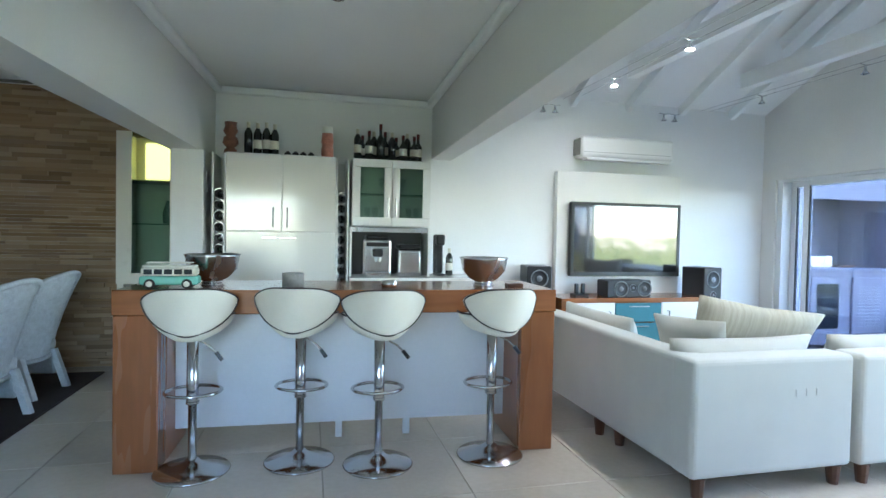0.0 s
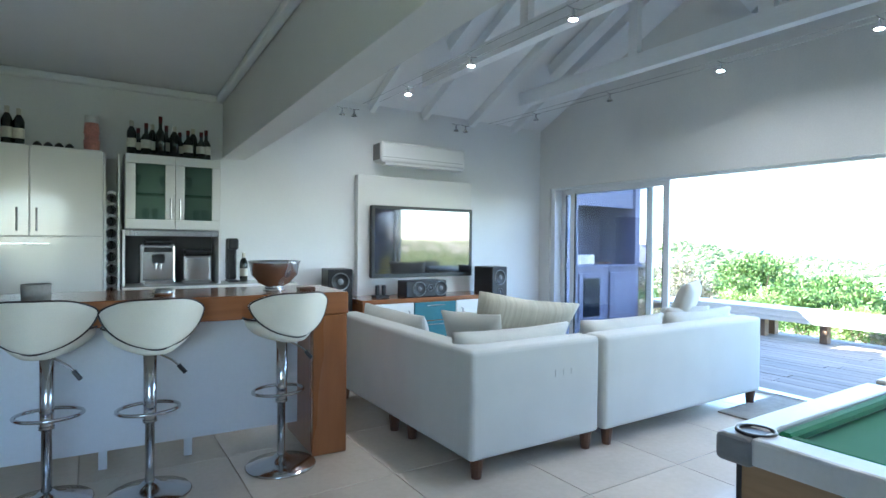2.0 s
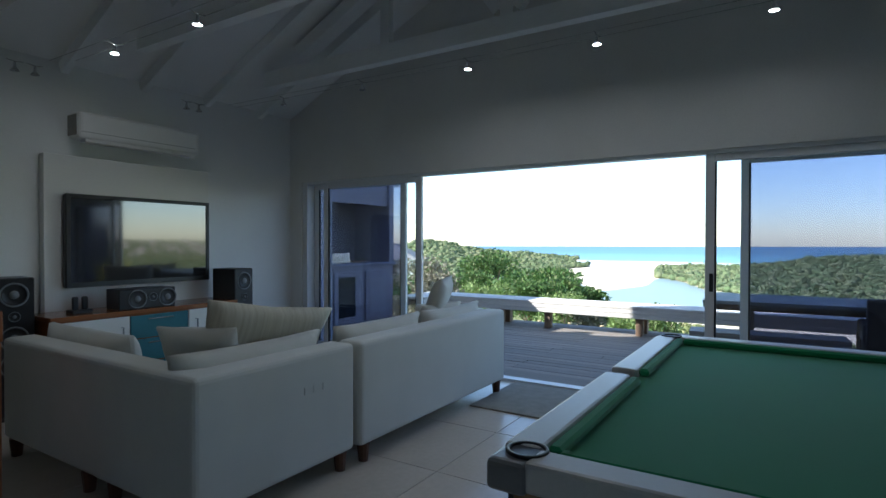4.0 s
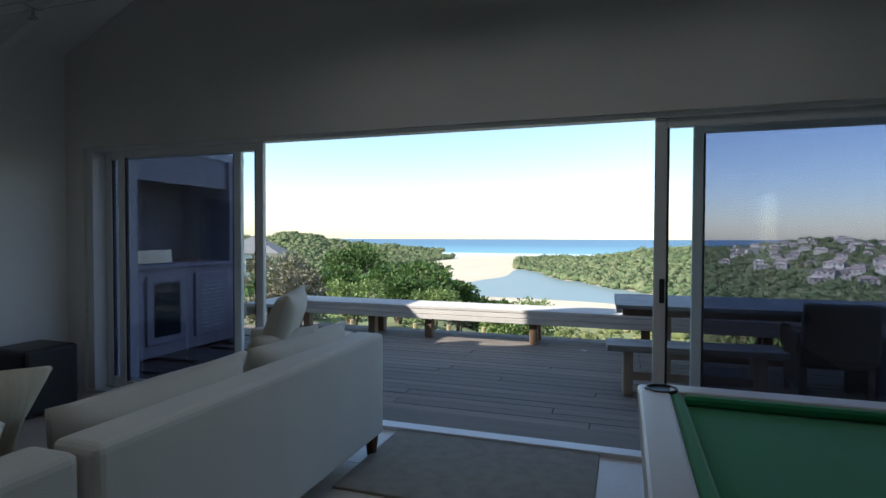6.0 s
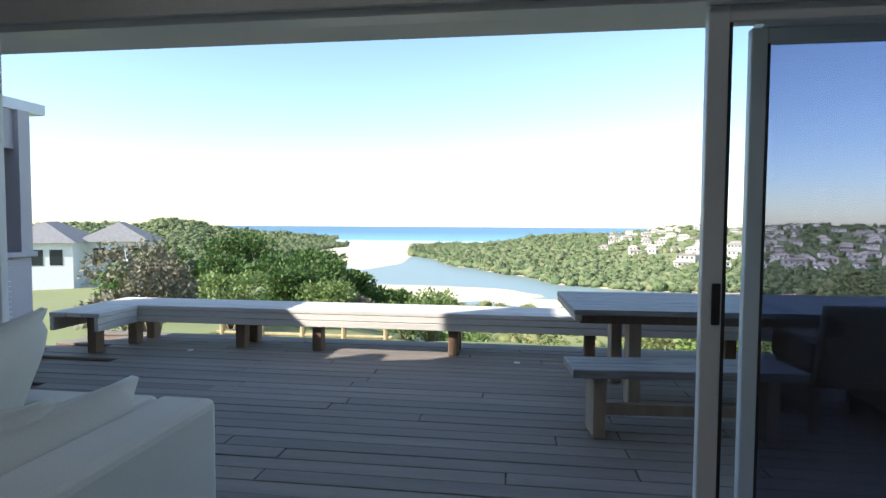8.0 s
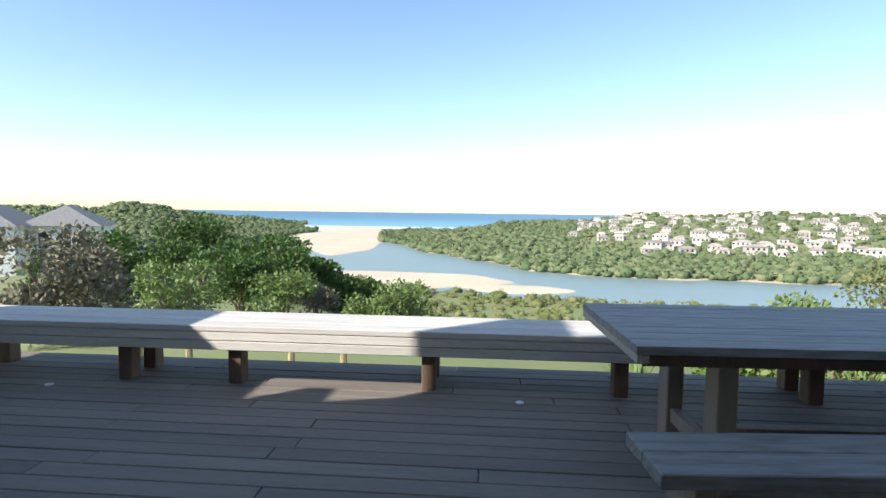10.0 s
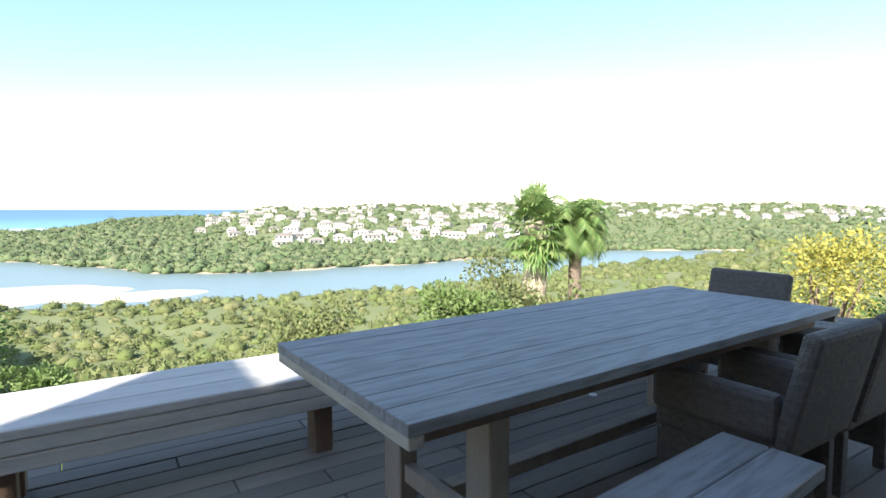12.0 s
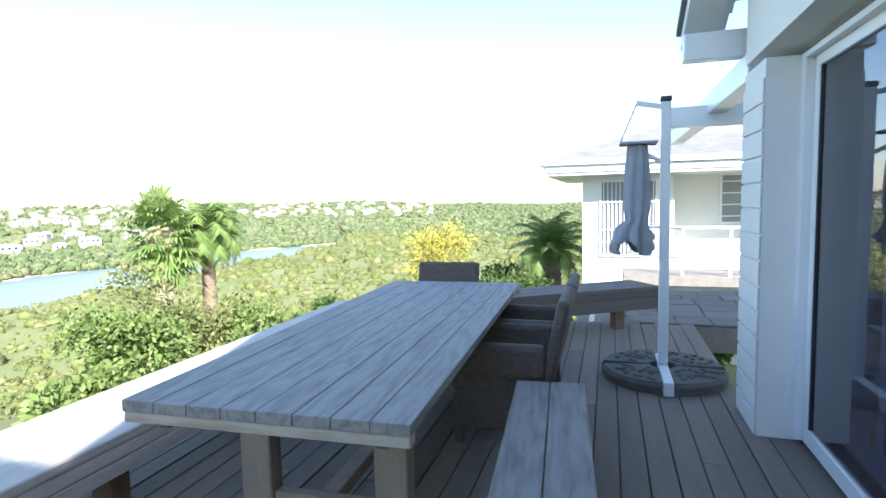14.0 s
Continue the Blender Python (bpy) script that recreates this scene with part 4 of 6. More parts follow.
def stool():
    s = thing("bar_stool", 0.76, 3.2, 0, "cream leather bar stool with black piping and chrome pedestal", "bar stool", "bar stools")
    part("base", lathe([(0, 0), (0.205, 0), (0.212, 0.008), (0.205, 0.016), (0.12, 0.034), (0.05, 0.06), (0.034, 0.075), (0, 0.075)], 40), CHROME, s, "", True)
    part("lower_column", lathe([(0.024, 0.07), (0.024, 0.40), (0.036, 0.40), (0.036, 0.415)], 20), CHROME, s, "", True)
    part("upper_column", lathe([(0.03, 0.40), (0.033, 0.41), (0.033, 0.795), (0, 0.795)], 20), CHROME, s, "", True)
    ring = [(0.155 * math.cos(t), 0.045 + 0.13 * math.sin(t), 0.46) for t in [2 * math.pi * i / 28 for i in range(28)]]
    part("foot_ring", tube(ring, 0.010, 8, closed=True), CHROME, s, "", True)
    part("lever", tube([(0.03, -0.02, 0.775), (0.10, -0.05, 0.735), (0.135, -0.06, 0.70)], 0.006, 6), CHROME, s)
    part("lever_grip", tube([(0.130, -0.058, 0.705), (0.165, -0.07, 0.66)], 0.012, 8), BLACK, s)
    # seat shell that folds up at both sides
    n = 26
    bm = bmesh.new()
    top, bot = [], []
    edge = []
    for i in range(n + 1):
        rt, rb = [], []
        for j in range(n + 1):
            u, v = i / n * 2 - 1, j / n * 2 - 1
            x, y = u * math.sqrt(1 - v * v / 2) * 0.228, v * math.sqrt(1 - u * u / 2) * 0.19
            z = 0.812 + 0.085 * abs(u) ** 3
            rt.append(bm.verts.new((x, y, z + 0.03)))
            rb.append(bm.verts.new((x * 0.93, y * 0.93, z - 0.02)))
        top.append(rt)
        bot.append(rb)
    for i in range(n):
        for j in range(n):
            bm.faces.new((top[i][j], top[i + 1][j], top[i + 1][j + 1], top[i][j + 1]))
            bm.faces.new((bot[i][j], bot[i][j + 1], bot[i + 1][j + 1], bot[i + 1][j]))
    rim = [(i, 0) for i in range(n)] + [(n, j) for j in range(n)] + [(i, n) for i in range(n, 0, -1)] + [(0, j) for j in range(n, 0, -1)]
    for a, b in zip(rim, rim[1:] + rim[:1]):
        bm.faces.new((top[a[0]][a[1]], bot[a[0]][a[1]], bot[b[0]][b[1]], top[b[0]][b[1]]))
    edge = [top[i][j].co.copy() for i, j in rim]
    bmesh.ops.recalc_face_normals(bm, faces=bm.faces)
    st = part("seat", bm, LEATHER, s, "", True)
    part("piping", tube(edge, 0.006, 6, closed=True), PIPING, st)
    # shield-shaped curved back
    bm = bmesh.new()
    m = 22
    fr, bk = [], []
    for i in range(m + 1):
        a, b = [], []
        for j in range(m + 1):
            u, v = i / m * 2 - 1, j / m
            half = 0.25 * (1 - (1 - min(1.0, 0.03 + v * 1.05)) ** 2.0) ** 0.52
            if v > 0.75:
                half *= 1 - 3.4 * (v - 0.75) ** 2
            x = u * half
            y = -0.20 - 0.03 * v + 0.5 * x * x / 0.225
            z = 0.842 + 0.25 * v - 0.01 * (1 - v) * (1 - u * u) - 0.03 * u ** 4 * v
            a.append(bm.verts.new((x, y, z)))
            b.append(bm.verts.new((x * 1.01, y - 0.045 + 0.02 * abs(u) ** 3, z)))
        fr.append(a)
        bk.append(b)
    for i in range(m):
        for j in range(m):
            bm.faces.new((fr[i][j], fr[i][j + 1], fr[i + 1][j + 1], fr[i + 1][j]))
            bm.faces.new((bk[i][j], bk[i + 1][j], bk[i + 1][j + 1], bk[i][j + 1]))
    rim = [(i, 0) for i in range(m)] + [(m, j) for j in range(m)] + [(i, m) for i in range(m, 0, -1)] + [(0, j) for j in range(m, 0, -1)]
    for a, b in zip(rim, rim[1:] + rim[:1]):
        bm.faces.new((fr[a[0]][a[1]], fr[b[0]][b[1]], bk[b[0]][b[1]], bk[a[0]][a[1]]))
    edge = [bk[i][j].co.copy() for i, j in rim]
    bmesh.ops.recalc_face_normals(bm, faces=bm.faces)
    br = part("backrest", bm, LEATHER, s, "", True)
    part("piping", tube(edge, 0.005, 6, closed=True), PIPING, br)
    return s


st0 = stool()
st0.matrix_world = pose(0.76, 3.47, 0, 0, 0, 4)
for x, y, rz in ((1.365, 3.50, -10), (1.83, 3.36, 4), (2.55, 3.375, 8)):
    copy_thing(st0, pose(x, y, 0, 0, 0, rz))


# ---- kitchen wall ----
def handle(parent, x, z, y=-0.025, h=0.2):
    part("handle", tube([(x, 0, z), (x, y - 0.01, z), (x, y - 0.01, z + h), (x, 0, z + h)], 0.007, 8), STEEL, parent)


tall = thing("tall_cupboard", 0.69, 5.17, 0, "tall white gloss cupboard with two upper doors", "cupboard")
part("body", box(0, 0.95, 0.02, 0.57, 0, 2.10), SATINW, tall)
for k in range(2):
    d = part("door", box(0.003 + k * 0.474, 0.471 + k * 0.474, 0, 0.019, 1.41, 2.09, 0.003), GLOSSW, tall)
    handle(d, 0.40 if k == 0 else 0.52, 1.45, -0.025, 0.17)
d = part("door", box(0.003, 0.945, 0, 0.019, 0.1, 1.403, 0.003), GLOSSW, tall)
part("handle", box(0.30, 0.60, -0.014, 0.0, 1.345, 1.36, 0.003), STEEL, d, "dark slim bar handle")
part("plinth", box(0.0, 0.95, 0.05, 0.5, 0, 0.098), BLACK, tall)


def wine_rack(x0, x1, y):
    w = thing("wine_rack", x0, y, 0, "narrow built-in rack of dark wine bottles", "wine rack", "wine racks")
    wd = x1 - x0
    part("side_panel", box(0, 0.014, 0, 0.5, 0, 2.09), SATINW, w)
    part("side_panel", box(wd - 0.014, wd, 0, 0.5, 0, 2.09), SATINW, w)
    part("back_panel", box(0.014, wd - 0.014, 0.42, 0.45, 0, 2.09), KWALL, w)
    for k in range(15):
        z = 0.36 + k * 0.098
        c = lathe([(0, 0.0), (0.012, 0.0), (0.014, 0.07), (0.037, 0.13), (0.037, 0.30), (0, 0.30)], 12)
        bmesh.ops.transform(c, matrix=pose(wd / 2, 0.05, z, -90, 0, 0), verts=c.verts)
        b = part("bottle", c, BOTTLE, w, "", True)
        ring = [(wd / 2 + 0.042 * math.cos(t), 0.02, z + 0.045 * math.sin(t)) for t in [2 * math.pi * i / 14 for i in range(14)]]
        part("wire_ring", tube(ring, 0.0035, 5, closed=True), STEEL, w)
    return w


wine_rack(0.575, 0.688, 5.17)
wine_rack(1.642, 1.755, 5.17)
glz = thing("glass_wall_cabinet", 1.80, 5.4, 1.48, "white wall cabinet with two green glass doors", "wall cabinet")
part("body", box(0, 0.77, 0.30, 0.34, 0, 0.65), SATINW, glz)
for a, b, c, d in ((0, 0.02, 0, 0.65), (0.75, 0.77, 0, 0.65), (0.02, 0.75, 0, 0.02), (0.02, 0.75, 0.63, 0.65)):
    part("carcass_panel", box(a, b, 0.022, 0.30, c, d), SATINW, glz)
part("shelf", box(0.02, 0.75, 0.05, 0.30, 0.31, 0.318), FROST, glz)
for k in range(2):
    x0 = 0.003 + k * 0.385
    dr = part("door", box(x0, x0 + 0.38, 0, 0.02, 0.0, 0.085, 0.003), SATINW, glz)
    part("rail", box(x0, x0 + 0.38, 0, 0.02, 0.57, 0.648, 0.003), SATINW, dr)
    part("stile", box(x0, x0 + 0.075, 0, 0.02, 0.086, 0.569, 0.003), SATINW, dr)
    part("stile", box(x0 + 0.305, x0 + 0.38, 0, 0.02, 0.086, 0.569, 0.003), SATINW, dr)
    p = part("pane", box(x0 + 0.075, x0 + 0.305, 0.008, 0.013, 0.086, 0.569), GREENG, dr)
    p.visible_shadow = False
    handle(dr, x0 + (0.345 if k == 0 else 0.035), 0.10, -0.025, 0.17)
for k in range(9):
    gl = thing("wine_glass", 1.90 + k * 0.07, 5.58 + 0.03 * (k % 2), 1.502 + (0.297 if k % 3 == 0 else 0), "clear wine glass on the cabinet shelf", "glass", "glasses in the cabinet")
    part("bowl", lathe([(0.026, 0.0), (0.004, 0.006), (0.004, 0.07), (0.028, 0.1), (0.03, 0.15), (0.026, 0.17)], 12), CLEAR, gl, "", True)
part_niche = thing("appliance_niche", 1.78, 5.22, 0, "white base unit with open appliance niche", "kitchen unit")
part("body", box(0, 0.98, 0, 0.53, 0, 0.95), SATINW, part_niche)
part("worktop", box(-0.01, 1.45, -0.03, 0.53, 0.951, 0.99, 0.005), GLOSSW, part_niche)
part("base_body", box(0.99, 1.45, 0, 0.53, 0, 0.95), SATINW, part_niche)
part("niche_back", box(0, 0.79, 0.50, 0.53, 0.99, 1.47), DKG, part_niche)
part("niche_side", box(0.0, 0.02, 0.16, 0.50, 0.99, 1.47), SATINW, part_niche)
part("niche_side", box(0.77, 0.79, 0.16, 0.50, 0.99, 1.47), SATINW, part_niche)
part("roller_shutter", box(0.02, 0.77, 0.17, 0.20, 1.42, 1.47, 0.004), STEEL, part_niche)
cf = thing("coffee_machine", 1.92, 5.43, 0.99, "stainless bean-to-cup coffee machine", "coffee machine")
part("housing", box(0, 0.28, 0.04, 0.30, 0, 0.36, 0.02, 2), STEEL, cf)
part("top_lid", box(0.03, 0.25, 0.05, 0.28, 0.361, 0.40, 0.012), BLACK, cf)
part("brew_head", box(0.09, 0.19, 0.0, 0.05, 0.19, 0.27, 0.01), BLACK, cf)
part("control_strip", box(0.03, 0.25, 0.028, 0.042, 0.29, 0.33, 0.003), BLACK, cf)
part("spout", tube([(0.12, 0.02, 0.19), (0.12, 0.02, 0.14)], 0.01, 8), STEEL, cf)
part("spout", tube([(0.16, 0.02, 0.19), (0.16, 0.02, 0.14)], 0.01, 8), STEEL, cf)
part("drip_tray", box(0.02, 0.26, -0.04, 0.06, 0, 0.045, 0.008), STEEL, cf)
bm_ = thing("bread_maker", 2.26, 5.42, 0.99, "rounded stainless bread maker with dark lid", "bread maker")
part("housing", box(0, 0.25, 0.02, 0.28, 0, 0.27, 0.035, 3), STEEL, bm_)
part("lid", box(0.01, 0.24, 0.02, 0.28, 0.271, 0.315, 0.015, 2), BLACK, bm_)
sm = thing("soda_maker", 2.66, 5.5, 0.99, "tall black and grey soda maker", "soda maker")
part("column", box(0, 0.09, 0.06, 0.16, 0.02, 0.42, 0.02, 2), BLACK, sm)
part("head", box(0, 0.09, -0.03, 0.06, 0.31, 0.42, 0.02, 2), BLACK, sm)
part("base", box(0, 0.09, -0.04, 0.16, 0, 0.02, 0.005), BLACK, sm)
part("bottle", lathe([(0, 0.022), (0.034, 0.025), (0.036, 0.2), (0.015, 0.27), (0, 0.27)], 14, 0.045, 0.01), CLEAR, sm, "", True)


def bottle(x, y, z, h, kind, lab=True, group="bottles on the cupboards"):
    """Wine bottle; kind 0 claret, 1 burgundy, 2 champagne."""
    r = (0.037, 0.041, 0.044)[kind]
    sh = (0.66, 0.52, 0.50)[kind]
    b = thing("wine_bottle", x, y, z, ("dark claret bottle with paper label", "dark sloping-shouldered bottle with cream label", "dark sparkling wine bottle with foil neck")[kind], "bottle", group)
    part("glass_body", lathe([(0, 0), (r, 0.004), (r, sh * h), (r * 0.75, (sh + 0.09) * h), (0.015, (sh + 0.17) * h), (0.014, h), (0, h)], 16), BOTTLE, b, "", True)
    part("foil", lathe([(0.0155, h * 0.83), (0.016, h * 0.985), (0.0165, h), (0, h + 0.001)], 12), FOIL if kind else LABEL, b, "", True)
    if lab:
        part("label", lathe([(r + 0.0008, h * 0.2), (r + 0.0008, h * 0.47)], 16), LABEL, b, "", True)


rng = random.Random(7)
for i, x in enumerate((0.855, 0.935, 1.012, 1.085)):
    bottle(x, 5.35, 2.10, 0.29 + 0.02 * rng.random(), 0, i != 0)
for i in range(12):
    bottle(1.85 + i * 0.056, 5.47 + 0.09 * (i % 2), 2.13, rng.uniform(0.24, 0.33) + (0.06 if i == 4 else 0), 1 + rng.randrange(2) if i % 3 else 0, rng.random() < 0.6)
bottle(2.80, 5.5, 0.99, 0.28, 0, True, "bottles on the worktop")
fig = part("carved_figure", lathe([(0, 0), (0.06, 0.0), (0.055, 0.04), (0.035, 0.06), (0.07, 0.10), (0.06, 0.15), (0.04, 0.17), (0.065, 0.21), (0.05, 0.25), (0.055, 0.29), (0, 0.30)], 14), TERRA, None, "", True)
tagged(fig, "dark red carved wooden figure on the cupboard", "ornament")
fig.location = (0.70, 5.37, 2.10)
vs = thing("pink_vase", 1.56, 5.37, 2.10, "pink and white ribbed cylinder vase", "vase")
part("vase_body", lathe([(0, 0), (0.055, 0), (0.058, 0.10), (0.052, 0.105), (0.052, 0.15), (0.058, 0.155), (0.05, 0.24), (0, 0.24)], 18), PINK, vs, "", True)
part("vase_neck", lathe([(0.05, 0.24), (0.048, 0.30), (0.04, 0.30), (0.04, 0.25)], 18), SATINW, vs, "", True)
for i in range(4):
    st = thing("dark_pebble", 1.20 + i * 0.07, 5.36, 2.10, "small dark polished ornament on the cupboard", "ornament", "ornaments on the cupboard")
    part("stone", lathe([(0, 0), (0.035, 0.01), (0.03, 0.035), (0.01, 0.055), (0, 0.056)], 9), BLACK, st, "", True)
# ---- on the bar ----
for x in (0.80, 2.61):
    bw = thing("steel_bowl", x, 3.86 if x < 2 else 3.76, 1.06, "large polished steel footed bowl", "bowl", "bowls on the bar")
    part("bowl", lathe([(0.075, 0), (0.07, 0.012), (0.05, 0.02), (0.10, 0.045), (0.15, 0.10), (0.165, 0.18), (0.172, 0.195), (0.162, 0.195), (0.15, 0.11), (0.09, 0.055), (0, 0.045)], 36), STEEL, bw, "", True)
pt = thing("candle_pot", 1.31, 3.66, 1.06, "weathered grey stoneware candle pot", "pot")
part("pot", lathe([(0, 0), (0.066, 0), (0.068, 0.085), (0.060, 0.088), (0.058, 0.05), (0, 0.05)], 24), GREYPOT, pt, "", True)
ash = thing("glass_ashtray", 1.92, 3.62, 1.06, "small round steel and glass dish", "dish")
part("dish", lathe([(0, 0), (0.05, 0), (0.055, 0.04), (0.045, 0.04), (0.04, 0.015), (0, 0.012)], 20), STEEL, ash, "", True)
rem = part("remote_box", box(2.72, 2.83, 3.55, 3.63, 1.06, 1.085, 0.006), DARKLEG)
tagged(rem, "small dark box lying on the bar", "box")


def toy_bus():
    t = thing("toy_bus", 0.61, 3.60, 1.06, "mint and cream model camper bus with roof rack", "model bus")
    part("lower_body", box(-0.16, 0.16, -0.06, 0.06, 0.022, 0.075, 0.016, 3), MINT, t)
    part("upper_body", box(-0.15, 0.15, -0.055, 0.055, 0.0755, 0.125, 0.014, 3), CREAMP, t)
    part("roof", box(-0.145, 0.145, -0.05, 0.05, 0.1255, 0.138, 0.006, 2), CREAMP, t)
    part("rack", tube([(-0.12, -0.045, 0.152), (0.12, -0.045, 0.152), (0.12, 0.045, 0.152), (-0.12, 0.045, 0.152)], 0.003, 5, closed=True), CREAMP, t)
    for x in (-0.11, -0.04, 0.04, 0.11):
        part("rack_post", box(x - 0.002, x + 0.002, -0.047, -0.043, 0.138, 0.152), CREAMP, t)
    for k in range(5):
        part("window", box(-0.132 + k * 0.054, -0.088 + k * 0.054, -0.0565, -0.055, 0.086, 0.115, 0.0005), DARKGLASS, t)
    for x in (-0.10, 0.10):
        for s in (-1, 1):
            w = lathe([(0, -0.012), (0.028, -0.012), (0.03, 0.0), (0.028, 0.012), (0, 0.012)], 20)
            bmesh.ops.transform(w, matrix=pose(x, s * 0.055, 0.03, 90, 0, 0), verts=w.verts)
            wh = part("wheel", w, RUBBER, t, "", True)
            c = lathe([(0, -0.002), (0.017, 0.0), (0.017, 0.003), (0, 0.004)], 16)
            bmesh.ops.transform(c, matrix=pose(x, s * 0.069, 0.03, 90 if s < 0 else -90, 0, 0), verts=c.verts)
            part("hubcap", c, CREAMP, wh, "", True)
    part("bumper", box(-0.168, -0.160, -0.05, 0.05, 0.022, 0.034, 0.003), CREAMP, t)


toy_bus()

# ---- dining alcove ----
dc = thing("display_cabinet", -0.31, 5.62, 0, "cream display cabinet with lit glass door", "display cabinet")
dc.scale = (1.8, 1, 1)
part("base", box(0, 0.31, 0, 0.5, 0, 0.85), CREAMP, dc)
part("back", box(0, 0.31, 0.40, 0.5, 0.85, 2.3), CREAMP, dc)
for a, b in ((0, 0.07), (0.25, 0.31)):
    part("stile", box(a, b, 0, 0.03, 0.9, 2.3), CREAMP, dc)
part("rail", box(0.07, 0.25, 0, 0.03, 0.9, 1.0), CREAMP, dc)
p = part("pane", box(0.07, 0.25, 0.01, 0.015, 1.0, 2.3), GREENG, dc)
p.visible_shadow = False
part("side", box(0, 0.03, 0.03, 0.4, 0.85, 2.3), CREAMP, dc)
for z in (1.45, 1.85):
    part("shelf", box(0.03, 0.31, 0.04, 0.4, z, z + 0.01), FROST, dc)
part("light_panel", box(0.08, 0.25, 0.38, 0.399, 1.9, 2.25), AMBER, dc)
part("handle", tube([(0.28, 0, 1.02), (0.28, -0.03, 1.02), (0.28, -0.03, 1.2), (0.28, 0, 1.2)], 0.006, 6), STEEL, dc)
for z, r in ((1.46, 0.06), (1.0, 0.05)):
    gv = thing("glass_vase", 0.10, 5.80, z if z > 1.2 else 0.85, "green glass vase inside the display cabinet", "vase", "vases in the cabinet")
    part("vase", lathe([(0, 0), (r, 0.01), (r * 1.1, 0.1), (r * 0.6, 0.2), (r * 0.7, 0.22)], 14), FROST, gv, "", True)
tagged(part("dining_rug", box(-3.2, -0.52, 2.9, 6.0, -0.003, 0.012, 0.004), RUG), "dark brown rug under the dining chairs", "rug")
pic = thing("wall_picture", -1.9, 6.22, 1.55, "small framed brown picture on stone cladding", "picture")
part("picture_frame", box(-0.2, 0.28, 0, 0.03, 0, 0.5, 0.006), OAK, pic)
part("canvas", box(-0.16, 0.24, -0.004, -0.001, 0.04, 0.46), TERRA, pic)
sw = part("light_switch", box(0.505, 0.513, 5.3, 5.37, 1.75, 1.93, 0.003), SATINW)
sw.location = (0.006, 0, 0)
tagged(sw, "white wall switch plate on the pier", "switch")


def dining_chair(x, y, rz):
    c = thing("dining_chair", x, y, 0, "white painted wicker dining chair with high curved back", "chair", "dining chairs", rz)
    bm = bmesh.new()
    n = 12
    fr, bk = [], []
    for i in range(n + 1):
        a, b = [], []
        for j in range(n + 1):
            u, v = i / n * 2 - 1, j / n
            w = 0.25 - 0.03 * v
            zz = 0.30 + (0.72 - 0.06 * u * u) * v
            yy = -0.24 - 0.16 * v - 0.10 * v * v + 0.10 * u * u
            a.append(bm.verts.new((u * w, yy, zz)))
            b.append(bm.verts.new((u * w * 1.02, yy - 0.04, zz + 0.008 * v)))
        fr.append(a)
        bk.append(b)
    for i in range(n):
        for j in range(n):
            bm.faces.new((fr[i][j], fr[i][j + 1], fr[i + 1][j + 1], fr[i + 1][j]))
            bm.faces.new((bk[i][j], bk[i + 1][j], bk[i + 1][j + 1], bk[i][j + 1]))
    rim = [(i, 0) for i in range(n)] + [(n, j) for j in range(n)] + [(i, n) for i in range(n, 0, -1)] + [(0, j) for j in range(n, 0, -1)]
    for a, b in zip(rim, rim[1:] + rim[:1]):
        bm.faces.new((fr[a[0]][a[1]], fr[b[0]][b[1]], bk[b[0]][b[1]], bk[a[0]][a[1]]))
    edge = [bk[i][j].co.copy() for i, j in rim]
    bmesh.ops.recalc_face_normals(bm, faces=bm.faces)
    b = part("backrest", bm, WHITEWICK, c, "", True)
    part("rolled_edge", tube(edge, 0.022, 8, closed=True), WHITEWICK, b, "", True)
    part("seat", box(-0.25, 0.25, -0.26, 0.24, 0.34, 0.44, 0.03, 2), WHITEWICK, c)
    part("seat_pad", box(-0.22, 0.22, -0.20, 0.22, 0.44, 0.50, 0.025, 2), CUSHION, c)
    part("front_skirt", box(-0.24, 0.24, 0.19, 0.23, 0.10, 0.34, 0.012), WHITEWICK, c)
    for s in (-1, 1):
        part("side_skirt", box(s * 0.235 - 0.02, s * 0.235 + 0.02, -0.25, 0.19, 0.12, 0.34, 0.012), WHITEWICK, c)
        part("back_leg", rod(s * 0.21, -0.25, 0.34, s * 0.22, -0.36, 0.0, 0.05), WHITEWICK, c)
        part("front_leg", rod(s * 0.21, 0.2, 0.34, s * 0.22, 0.22, 0.0, 0.05), WHITEWICK, c)


dining_chair(-1.02, 4.62, 75)
dining_chair(-1.05, 5.35, 80)
dining_chair(-1.15, 4.0, 80)


# ---- lounge ----
panel = thing("wall_panel", 4.06, 5.66, 0, "tall white wall panel behind the television", "panel")
part("board", box(0, 1.56, 0, 0.085, 0.3, 2.14, 0.004), SATINW, panel)
tv = thing("television", 4.19, 5.56, 0.98, "large black flat television reflecting the view", "television")
part("cabinet", box(0, 1.37, 0.012, 0.075, 0, 0.82, 0.012), BLACK, tv)
part("screen", box(0.035, 1.335, 0.008, 0.0115, 0.045, 0.785), GLOSSB, tv)
for a, b, c, d in ((0, 1.37, 0, 0.045), (0, 1.37, 0.785, 0.82), (0, 0.035, 0.045, 0.785), (1.335, 1.37, 0.045, 0.785)):
    part("bezel", box(a, b, 0.0, 0.0118, c, d, 0.002), BLACK, tv)
ac = thing("air_conditioner", 4.28, 5.53, 2.26, "white split air conditioner on the wall", "air conditioner")
part("casing", box(0, 1.15, 0, 0.22, 0.03, 0.265, 0.035, 3), SATINW, ac)
part("flap", box(0.05, 1.10, -0.004, 0.10, 0.0, 0.029, 0.004), SATINW, ac)
